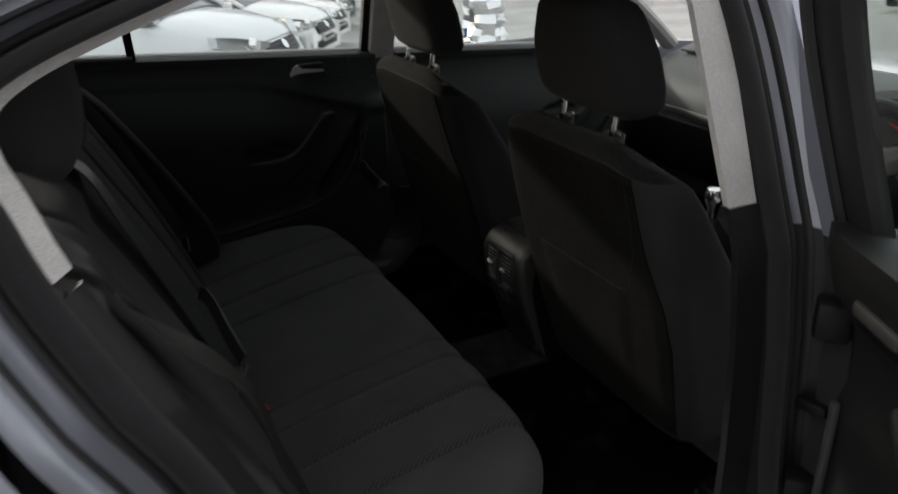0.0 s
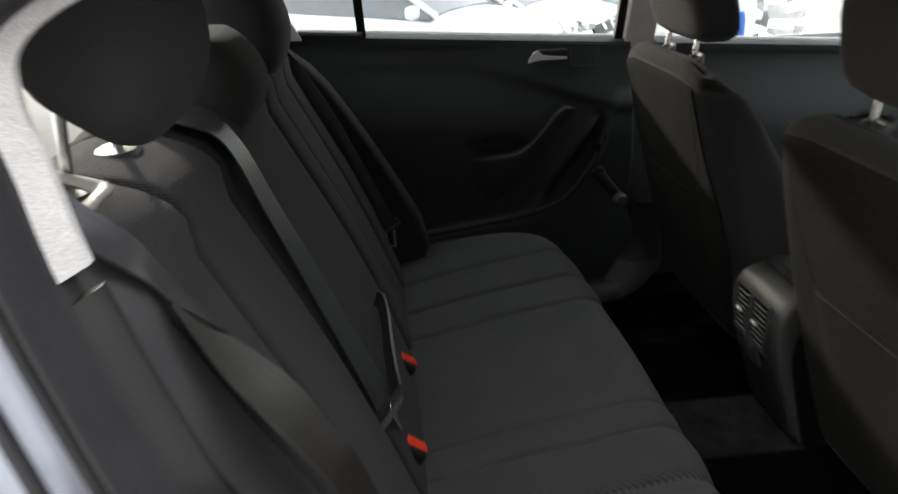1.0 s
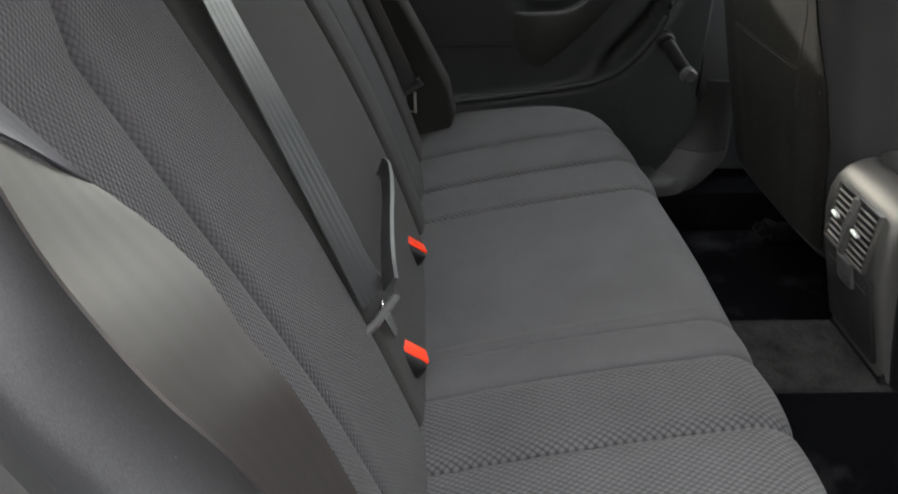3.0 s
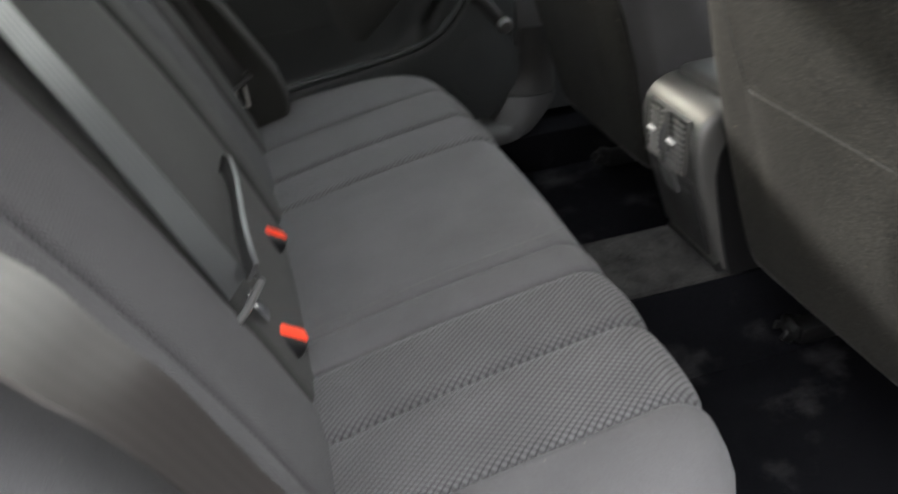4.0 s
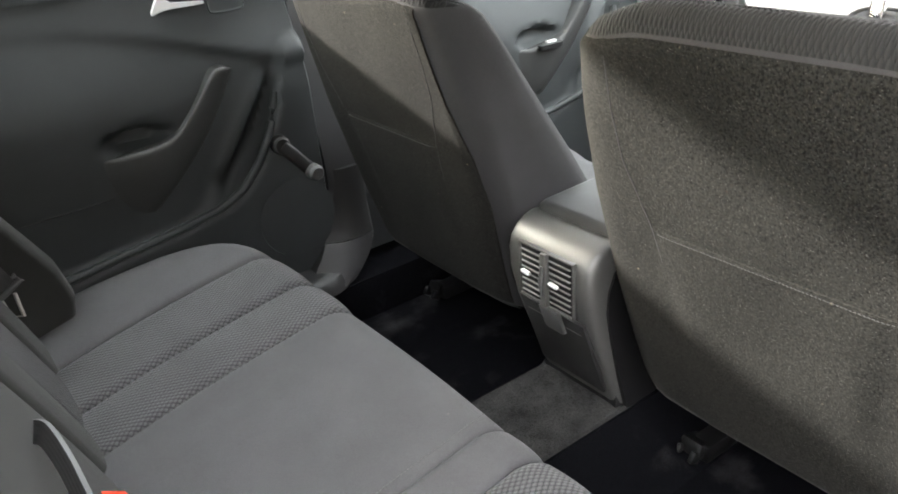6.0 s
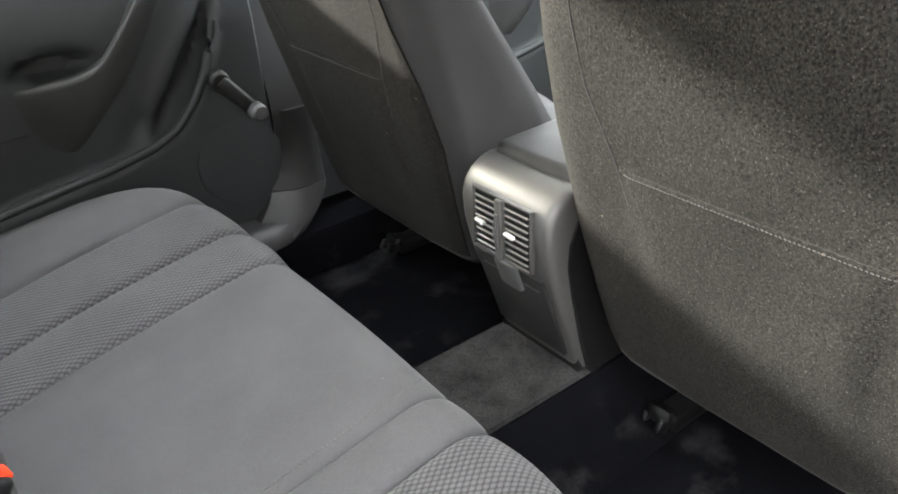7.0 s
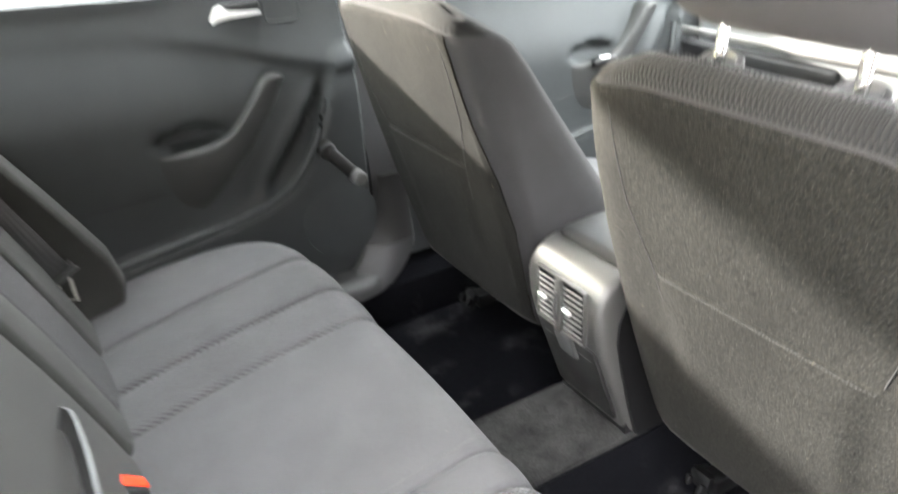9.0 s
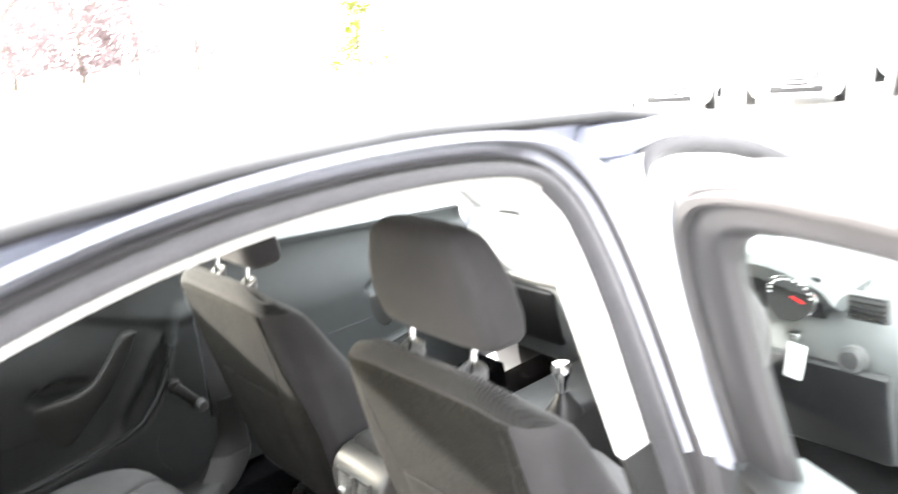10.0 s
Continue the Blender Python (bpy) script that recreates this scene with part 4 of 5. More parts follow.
RING = [(p.x, p.y) for p in smooth_path([(x, z, 0) for x, z in OPENING], 6, True)]


def ring_offset(d):
    """The opening's outline moved outwards by d."""
    out, n = [], len(RING)
    for i in range(n):
        ax, az = RING[i - 2]
        bx, bz = RING[(i + 2) % n]
        tx, tz = bx - ax, bz - az
        k = math.hypot(tx, tz) or 1
        nx, nz = tz / k, -tx / k
        k = 1 - 0.45 * max(0.0, nz) if RING[i][1] > 1.0 else 1.0
        out.append((RING[i][0] + nx * d * k, RING[i][1] + nz * d * k))
    return out


def ring_bands(bands, keep=None):
    """A skin along the outline, or along a stretch of it, through (offset, depth towards inside) pairs."""
    loops = [[Vector((x, seal_y(z) + dy, z)) for x, z in ring_offset(d)] for d, dy in bands]
    if keep is None:
        return loft(loops, False, True)
    n = len(RING)
    first = next(k for k in range(n) if keep(*RING[k]) and not keep(*RING[k - 1]))
    run = list(itertools.takewhile(lambda k: keep(*RING[k % n]), range(first, first + n)))
    return loft([[lp[k % n] for k in run + [run[-1] + 1]] for lp in loops], False, False)


shell = thing("saloon_car", (-0.4, -0.8, 0.3), "dark blue-grey metallic saloon body around the open rear doorway", "car")
seal_r = thing("door_seal", (-0.4, -0.78, 0.42), "dark flocked rubber seal round the rear doorway", "door seal")
part("seal_bead", ring_bands([(0.016, 0.030), (0.016, -0.002), (0.020, -0.012), (0.030, -0.017), (0.042, -0.016), (0.050, -0.008), (0.053, 0.012)]), SEAL_FLOCK, seal_r, "", 70)
part("seal_lip", ring_bands([(0.053, 0.014), (0.055, -0.004), (0.061, -0.008), (0.066, 0.0), (0.067, 0.016)]), RUBBER, seal_r, "", 70)
JAMB = [(0.064, 0.016), (0.078, 0.012), (0.090, 0.004), (0.096, -0.022), (0.104, -0.034), (0.118, -0.036)]
part("door_jamb", ring_bands(JAMB, lambda x, z: x < -0.25 or z > 0.97), PAINT, shell, "", 50)
# hinge side of the jamb: the open door's shade painted as black
part("shaded_jamb", ring_bands(JAMB, lambda x, z: not (x < -0.25 or z > 0.97)), FRAME_BLACK, shell, "jamb at the hinge pillar, blackened for shade", 50)
part("jamb_gasket", ring_bands([(0.0905, 0.006), (0.0885, -0.006), (0.092, -0.012), (0.098, -0.014), (0.0995, -0.012)]), RUBBER, shell, "", 70)
# inner trim, light grey above the belt
n_ring = len(RING)


def trim_piece(name, keep, mat, label=""):
    o, i2 = ring_offset(0.017), ring_offset(-0.004)
    idx = [k for k in range(n_ring) if keep(*RING[k])]
    runs = []
    for k in idx:
        if runs and runs[-1][-1] == k - 1:
            runs[-1].append(k)
        else:
            runs.append([k])
    for run in runs:
        if len(run) < 4:
            continue
        loops = []
        for k in run:
            (xo, zo), (xi, zi) = o[k], i2[k]
            loops.append([Vector((xo, seal_y(zo) + 0.002, zo)), Vector((xi, seal_y(zi) + 0.012, zi)), Vector((xi, seal_y(zi) + 0.022, zi)), Vector((xo, seal_y(zo) + 0.022, zo))])
        part(name, loft(loops), mat, shell, label, 60)


trim_piece("pillar_trim", lambda x, z: x < -0.85 and 1.086 < z < 1.258, TRIM_LIGHT, label="pale grey pillar trim")
trim_piece("roof_rail_trim", lambda x, z: -0.90 <= x <= -0.05 and z > 1.245, TRIM_LIGHT, label="pale grey roof lining edge")
trim_piece("lower_trim", lambda x, z: x > -0.3 and z <= 1.010, GREY)
trim_piece("lower_trim", lambda x, z: x <= -0.3 and z <= 1.082, GREY)


def post(name, z0, z1, xa, xb, y0, depth, mat, parent, label="", n=10, sgn=1):
    """An upright trim strip between xa(z) and xb(z), leaning in with the glass."""
    loops = []
    for z in np.linspace(z0, z1, n):
        a, b, y = xa(z), xb(z), y0(z)
        loops.append([Vector((px, py, z)) for px, py in ((a, y), (b, y), (b - 0.004, y + sgn * depth), (a + 0.004, y + sgn * depth))])
    return part(name, loft(loops), mat, parent, label)


post("pillar_trim", 1.016, 1.36, lambda z: lerp((1.0, 1.3, 1.36), (-0.046, -0.058, -0.10), z), lambda z: lerp((1.0, 1.2, 1.3, 1.36), (0.006, 0.004, -0.006, -0.05), z), lambda z: seal_y(z) + 0.004, 0.016, TRIM_LIGHT, shell, "pale grey pillar trim")
post("lower_trim", 0.42, 1.014, lambda z: -0.044, lambda z: 0.012, lambda z: seal_y(z) + 0.004, 0.016, GREY, shell)
# lower pillar blackened in place of body paint, standing in for shade
post("pillar_shade", 0.40, 0.966, lambda z: 0.085, lambda z: 0.165, lambda z: skin_y(z) + 0.022, 0.05, RUBBER, shell, "pillar below the belt line, blackened for shade")
post("pillar_skin", 0.968, 1.37, lambda z: 0.085, lambda z: 0.165, lambda z: skin_y(z) + 0.022, 0.05, PAINT, shell)
part("sill", box((-0.3, -0.86, 0.36), (1.9, 0.10, 0.14), 0.02), PAINT, shell)

# rear quarter outside the doorway
rear = [k for k in range(n_ring) if RING[k][0] < -0.52 and not (RING[k][1] > 1.3 and RING[k][0] > -0.9)]
rear = sorted(rear)
loops = []
for d in (0.118, 0.124, 0.15, 0.22, 0.34, 0.50, 0.75, 1.0, 1.3):
    o = ring_offset(d)
    lp = []
    for k in rear:
        x, z = o[k]
        z2 = min(z, 1.36)
        lp.append(Vector((x, skin_y(z2) + (0.012 if d < 0.12 else 0.0), max(0.22, z2))))
    loops.append(lp)
part("rear_quarter", loft(loops, False, False), PAINT, shell, "blue-grey metallic rear quarter")


def roof_z(x):
    return lerp((-1.25, -1.0, -0.8, -0.65, -0.45, -0.24, 0.11, 0.48, 0.70), (1.30, 1.375, 1.41, 1.432, 1.446, 1.449, 1.428, 1.372, 1.315), x)


rows = []
for x in np.linspace(-1.05, 0.62, 30):
    zr = roof_z(x)
    rows.append([Vector((x, y, zr + 0.030 * (1 - (y / 0.60) ** 2) - 0.0)) for y in np.linspace(-0.598, 0.598, 17)] + [Vector((x, y, zr - 0.045 + 0.03 * (1 - (y / 0.60) ** 2))) for y in np.linspace(0.58, -0.58, 17)])
part("roof", loft(rows), PAINT, shell, "blue-grey metallic roof panel", 60)
for s in (-1, 1):
    part("roof_strip", tube([(x, s * 0.603, roof_z(x) + 0.003) for x in np.linspace(-1.0, 0.60, 40)], 0.015, 10, flat=0.7), STRIP, shell)
rows = []
for x in np.linspace(-1.0, 0.55, 16):
    zr = roof_z(x) - 0.058
    rows.append([Vector((x, y, zr + 0.03 * (1 - (y / 0.6) ** 2))) for y in np.linspace(-0.585, 0.585, 13)])
bm = loft(rows, False, False)
bmesh.ops.solidify(bm, geom=bm.faces[:], thickness=0.006)
solid("ceiling", bm, LINER, "pale grey cloth roof lining", "ceiling", kind="structure")

# far side: window posts, pillar trims and rail
glass_y = lambda z: 0.800 - 0.36 * (z - 1.0)
far = shell
post("quarter_post", 1.03, 1.34, lambda z: -0.702 - 0.05 * (z - 1.05), lambda z: -0.680 - 0.05 * (z - 1.05), lambda z: glass_y(z) - 0.012, 0.03, BLACK, far)
post("window_post", 1.0, 1.38, lambda z: -0.040, lambda z: -0.018, lambda z: glass_y(z) - 0.012, 0.03, BLACK, far)
post("pillar_trim", 1.0, 1.38, lambda z: -0.016, lambda z: 0.060, lambda z: glass_y(z) - 0.03, 0.05, TRIM_LIGHT, far, "pale grey pillar trim")
post("lower_trim", 0.45, 1.0, lambda z: 0.002, lambda z: 0.10, lambda z: lerp((0.30, 0.45, 0.60, 1.0), (0.735, 0.715, 0.695, 0.765), z), 0.05, SILL_PLASTIC, far)
post("pillar_trim", 1.06, 1.36, lambda z: -1.30, lambda z: lerp((1.06, 1.10, 1.30), (-0.838, -0.856, -0.96), z), lambda z: glass_y(z) - 0.04, 0.06, TRIM_LIGHT, far, "pale grey pillar trim")
rows = []
for x in np.linspace(-1.05, 0.55, 16):
    zr = roof_z(x)
    rows.append([Vector((x, y, zr + z)) for y, z in ((0.575, -0.058), (0.622, -0.118), (0.650, -0.136), (0.675, -0.128), (0.672, -0.060), (0.645, -0.010), (0.600, 0.004), (0.585, -0.02))])
part("roof_rail", loft(rows), TRIM_LIGHT, far, "pale grey roof lining edge", 50)
part("rear_window_seal", tube([(x, glass_y(1.075) - 0.012, belt_z(x) + 0.012) for x in np.linspace(-0.88, -0.69, 6)], 0.008, 8), SATIN, far)
part("a_pillar", tube([(0.55, 0.62, 1.345), (0.75, 0.66, 1.22), (1.0, 0.70, 1.04), (1.12, 0.73, 0.95)], 0.036, 10, flat=0.7), TRIM_LIGHT, far, "pale grey windscreen pillar trim")

# left sill step and pillar foot
rows = []
for x in (-0.34, -0.2, -0.12, -0.08, -0.05, -0.03, -0.01, 0.0, 0.006):
    e = 1 - math.sqrt(max(0.0, 1 - max(0.0, (x + 0.09) / 0.10) ** 2))
    rows.append([Vector((x, y + 0.07 * e * (y < 0.7), z)) for y, z in ((0.612, 0.345), (0.616, 0.360), (0.630, 0.376), (0.66, 0.382), (0.75, 0.384), (0.75, 0.345))])
bm = loft(rows)
solid("sill_trim", bm, SILL_PLASTIC, "grey scuffed plastic sill trim", "sill trim", kind="structure")
def foot_row(z):
    e = (1 - (z - 0.350) / 0.25) ** 4
    xr = 0.100 - 0.080 * (max(0.0, 0.432 - z) / 0.082) ** 2
    xl = -0.004 - 0.125 * e
    return [Vector((x, y, z)) for x, y in ((xl, 0.748), (xl + 0.002, 0.714 - 0.070 * e), (xl + 0.35 * (xr - xl), 0.690 - 0.068 * e), (xl + 0.70 * (xr - xl), 0.687 - 0.060 * e), (xr - 0.014, 0.692 - 0.050 * e), (xr - 0.003, 0.704 - 0.04 * e), (xr, 0.748))]


foot = thing("pillar_foot_trim", (0.05, 0.72, 0.35), "grey plastic foot of the centre pillar", "pillar trim", kind="structure")
part("foot", loft([foot_row(z) for z in np.linspace(0.350, 0.4305, 12)]), SILL_PLASTIC, foot, "scuffed grey plastic foot")
part("column", loft([foot_row(z) for z in np.linspace(0.4325, 0.598, 14)]), GREY, foot, "charcoal plastic column")

bm = loft([[Vector((x, y, z)) for y, z in ((0.620, 0.20), (0.622, 0.30), (0.632, 0.344), (0.70, 0.348), (0.80, 0.348), (0.80, 0.20))] for x in (-0.34, 0.0, 0.4, 1.1)])
solid("sill_carpet", bm, CARPET, "dark carpet up the side of the sill", "carpet", kind="structure")
part("quarter_lining", box((-1.02, 0.80, 0.625), (1.15, 0.06, 0.76), 0.01), BLACK, far)

# parcel shelf, rear window, boot wall
bm = box((-1.22, 0, 1.045), (0.50, 1.40, 0.03), 0.008)
solid("parcel_shelf", bm, SHELF_FELT, "pale felt parcel shelf behind the bench", "shelf", kind="structure")
bm = loft([[Vector((-1.46, y, 1.08)), Vector((-1.03, y * 0.86, 1.385)), Vector((-1.034, y * 0.86, 1.389)), Vector((-1.464, y, 1.084))] for y in np.linspace(-0.66, 0.66, 9)])
rw = solid("window_1", bm, GLASS, "clear raked rear window", "window", kind="structure")
rw.visible_shadow = False
bm = box((-1.0, 0, 0.72), (0.05, 1.44, 0.62), 0.01)
solid("boot_wall", bm, BLACK, "black panel behind the rear bench", "panel", kind="structure")
part("tail", box((-1.75, 0, 0.72), (0.60, 1.60, 0.66), 0.08, seg=4), PAINT, shell)
part("c_pillar_inner", loft([[Vector((x, y, z)) for x, z in ((-1.06, 1.08), (-1.04, 1.20), (-1.02, 1.30), (-1.05, 1.38), (-1.30, 1.20), (-1.42, 1.08))] for y in (-0.66, -0.70)]), TRIM_LIGHT, shell, "pale grey rear pillar trim")

# outside of the far flank, wings and wheels
for x0, x1 in ((-0.895, 0.028), (0.034, 1.10)):
    rows = [[Vector((x, y, z)) for z, y in [(z, -skin_y(z)) for z in np.linspace(0.30, 1.0, 12)] + [(1.0, 0.842), (0.30, 0.842)]] for x in np.linspace(x0, x1, 6)]
    part("door_skin", loft(rows), PAINT, shell, "blue-grey metallic door skin")
    part("door_handle", box((x0 + 0.13, 0.918, 0.86), (0.17, 0.03, 0.03), 0.012), PAINT, shell)
rows = []
for x, zt, w in ((-2.02, 0.72, 0.72), (-1.96, 0.98, 0.80), (-1.70, 1.03, 0.86), (-1.30, 1.06, 0.885), (-0.90, 1.06, 0.895)):
    rows.append([Vector((x, y, z)) for y, z in ((w - 0.03, 0.28), (w, 0.45), (w + 0.01, 0.70), (w - 0.005, 0.90), (w - 0.05, zt), (w - 0.10, zt), (w - 0.10, 0.28))])
part("rear_quarter", loft(rows), PAINT, shell, "blue-grey metallic rear quarter")
part("front_wing", loft([[Vector((x, y, z)) for x, z in ((1.12, 0.3), (1.10, 0.8), (1.14, 0.95), (1.42, 0.92), (2.3, 0.80), (2.4, 0.3))] for y in (0.80, 0.895)]), PAINT, shell)
for x in (-1.13, 1.62):
    for s in (-1, 1):
        wheel_ = part("wheel", tube([(x, s * 0.74, 0.31), (x, s * 0.755, 0.31), (x, s * 0.90, 0.31), (x, s * 0.915, 0.31)], 0.31, 36, taper=lambda t: 0.94 if t in (0, 1) else 1.0), BLACK, shell, "black tyre")
        part("rim", tube([(x, s * 0.905, 0.31), (x, s * 0.922, 0.31)], 0.20, 24), SILVER, wheel_)

# ---- right front doorway ----
fr = [(0.165, 0.42), (0.150, 0.80), (0.135, 1.10), (0.128, 1.26), (0.140, 1.335), (0.19, 1.368), (0.31, 1.362), (0.50, 1.315), (0.75, 1.195), (1.05, 0.985), (1.12, 0.80), (1.10, 0.50), (1.02, 0.42), (0.6, 0.40)]
P = smooth_path([(x, seal_y(z) - 0.012, z) for x, z in fr], 6, True)
part("front_seal", tube(P + P[:1], 0.017, 10), SEAL_FLOCK, seal_r)
fr2 = [(0.30, 1.405), (0.50, 1.360), (0.76, 1.240), (1.08, 1.030), (1.30, 0.93)]
P = smooth_path([(x, skin_y(z) + 0.03, z) for x, z in [(0.06, 1.412), (0.15, 1.408)] + fr2], 6)
part("front_roof_rail", tube([p - Vector((0, 0, 0.016)) for p in P], 0.028, 12, flat=0.9), PAINT, shell)
part("front_sill", box((0.62, -0.85, 0.36), (1.1, 0.12, 0.12), 0.02), PAINT, shell)
part("front_wing", loft([[Vector((x, y, z)) for x, z in ((1.12, 0.3), (1.10, 0.8), (1.14, 0.95), (1.42, 0.92), (2.3, 0.80), (2.4, 0.3))] for y in (-0.80, -0.895)]), PAINT, shell)

# ---- right rear door, wide open ----
HINGE, SWING = Vector((0.115, -0.81, 0)), 66
odoor = thing("door_4", (0.06, -0.84, 0.4), "open rear door with dark card, swung out on its hinges", "car door", "", "structure")
spin = Matrix.Translation(HINGE) @ pose(0, 0, 0, 0, 0, SWING) @ Matrix.Translation(-HINGE)


def swung(bm):
    bmesh.ops.transform(bm, matrix=spin, verts=bm.verts)
    return bm


def door_out(d, dy):
    return [Vector((x, seal_y(z) + dy, z)) for (x, z) in ring_offset(d)]


up = [k for k in range(n_ring) if RING[k][1] > 0.97]


def frame_loops(bands):
    curves = [door_out(d, dy) for d, dy in bands]
    return [[c[k] for c in curves] for k in up]


part("window_frame", swung(loft(frame_loops([(-0.010, -0.028), (0.004, -0.020), (0.070, -0.020), (0.086, -0.030), (0.105, -0.036), (0.105, -0.056), (-0.010, -0.056)]))), FRAME_BLACK, odoor, "", 50)
part("frame_gasket", swung(loft(frame_loops([(0.040, -0.018), (0.044, -0.010), (0.058, -0.010), (0.062, -0.018)]))), RUBBER, odoor)
part("glass_run", swung(loft(frame_loops([(-0.020, -0.038), (-0.009, -0.027), (-0.008, -0.050), (-0.020, -0.048)]))), RUBBER, odoor)
rows = []
for z in np.linspace(0.44, 0.975, 18):
    xa = lerp((0.44, 0.47, 0.55, 0.68, 0.80, 0.91, 1.0), (-0.36, -0.50, -0.60, -0.68, -0.735, -0.785, -0.83), z) - 0.05
    yo = skin_y(z)
    rows.append([Vector((x, y, z)) for x, y in ((xa, yo + 0.03), (xa + 0.02, yo), (0.03, yo), (0.06, yo + 0.012), (0.06, yo + 0.07), (0.03, yo + 0.085), (xa + 0.03, yo + 0.085), (xa, yo + 0.06))])
part("door_shell", swung(loft(rows)), PAINT, odoor)
rows = []
for z in np.linspace(0.455, 1.024, 26):
    xa = lerp((0.44, 0.47, 0.55, 0.68, 0.80, 0.91, 1.0), (-0.34, -0.47, -0.57, -0.65, -0.705, -0.755, -0.80), z) - 0.02
    yi = skin_y(z) + 0.085
    b = 0.022 + 0.018 * ease((0.80 - z) / 0.05) + 0.030 * ease((z - 0.88) / 0.06) - 0.026 * ease((z - 0.975) / 0.06)
    rows.append([Vector((x, y, z)) for x, y in ((xa, yi - 0.002), (xa + 0.02, yi + b), (-0.03, yi + b), (0.015, yi + b * 0.8), (0.03, yi - 0.002))])
# darker than the closed doors' cards: shade below the cap in its colour
part("door_card", swung(loft(rows)), GREY, odoor, "dark grey moulded door card")
part("belt_cap", swung(loft([[Vector((x, y, z)) for y, z in ((skin_y(0.97) + 0.004, 0.974), (skin_y(0.97) + 0.012, 0.998), (skin_y(1.0) + 0.07, 1.026), (skin_y(1.0) + 0.105, 1.020), (skin_y(1.0) + 0.105, 0.974))] for x in np.linspace(-0.83, 0.045, 8)])), GREY_SOFT, odoor)
# added dark filler that stands for the shade between door edge and pillar
part("hinge_gap_shade", swung(loft([[Vector((x, y, z)) for x, y in ((0.005, skin_y(z) + 0.088), (0.040, skin_y(z) + 0.080), (0.090, skin_y(z) + 0.076), (0.108, skin_y(z) + 0.060), (0.108, skin_y(z) + 0.015), (0.040, skin_y(z) - 0.003), (0.034, skin_y(z) + 0.02))] for z in np.linspace(0.45, 0.978, 12)])), RUBBER, odoor, "dark filler for the shade in the hinge gap")
yb = skin_y(0.75) + 0.135
part("pull_handle", swung(tube(smooth_path([(-0.44, yb, 0.716), (-0.34, yb + 0.012, 0.732), (-0.27, yb + 0.014, 0.755), (-0.20, yb + 0.012, 0.82), (-0.15, yb, 0.85)], 6), 0.018, 10)), ARMREST, odoor)
bezel = part("lever_bezel", swung(box((-0.115, skin_y(0.95) + 0.130, 0.952), (0.135, 0.016, 0.052), 0.006)), BLACK, odoor, "black lever recess")
part("release_lever", swung(box((-0.120, skin_y(0.95) + 0.142, 0.956), (0.095, 0.012, 0.020), 0.005)), SILVER, bezel, "silver release lever")
part("edge_strip", swung(box((-0.004, skin_y(0.60) + 0.128, 0.610), (0.013, 0.012, 0.310), 0.004)), SATIN, odoor, "satin grey edge strip")
part("pocket", swung(loft([superloop(-0.34, skin_y(0.56) + 0.115, z, 0.26 * r, 0.045 * r, 4, 28) for z, r in ((0.475, 0.90), (0.485, 0.98), (0.55, 1.0), (0.600, 1.0), (0.606, 0.94), (0.600, 0.88), (0.500, 0.84))])), GREY, odoor, "grey moulded door pocket")
pane = part("window_pane", swung(loft([[Vector((x, seal_y(z) - 0.042, z)), Vector((x, seal_y(z) - 0.038, z))] + [Vector((lerp((0.98, 1.2, 1.24, 1.28, 1.36), (-0.83, -0.90, -0.88, -0.80, -0.45), z), seal_y(z) - dy, z)) for dy in (0.038, 0.042)] for z, x in ((0.985, 0.0), (1.10, -0.008), (1.20, -0.012), (1.27, -0.02), (1.33, -0.05), (1.36, -0.10))])), GLASS, odoor)
pane.visible_shadow = False
for z in (0.55, 0.86):
    part("hinge", box((0.075, -0.845, z), (0.05, 0.05, 0.06), 0.008, (0, 0, 40)), BLACK, odoor)
part("check_strap", box((0.085, -0.835, 0.70), (0.03, 0.05, 0.02), 0.004, (0, 0, 10)), BLACK, odoor)

# ---- dashboard and windscreen ----
dash = thing("dashboard", (1.1, 0, 0.6), "grey moulded dashboard lit through the windscreen", "dashboard")
sec = [(0.99, 0.50), (0.93, 0.62), (0.90, 0.74), (0.895, 0.82), (0.92, 0.875), (0.98, 0.915), (1.10, 0.945), (1.30, 0.94), (1.45, 0.91), (1.45, 0.5)]
part("dash_body", loft([[Vector((x + 0.03 * (y / 0.72) ** 2 + 0.10 * ease((y - 0.58) / 0.14), y, z)) for x, z in sec] for y in np.linspace(-0.755, 0.72, 13)]), DASH, dash, "", 50)
rows = []
for y in np.linspace(-0.635, -0.20, 17):
    k = math.sqrt(max(0.0, 1 - ((y + 0.418) / 0.222) ** 2))
    rows.append([Vector((x, y, z)) for x, z in ((0.90, 0.90), (0.86, 0.905 + 0.085 * k), (0.875, 0.915 + 0.095 * k), (0.98, 0.92 + 0.085 * k), (1.12, 0.935 + 0.01 * k), (1.12, 0.90))])
part("cluster_hood", loft(rows), DASH, dash)
part("cluster_face", box((0.893, -0.418, 0.925), (0.012, 0.36, 0.115), 0.02, (0, -20, 0)), BLACK, dash)
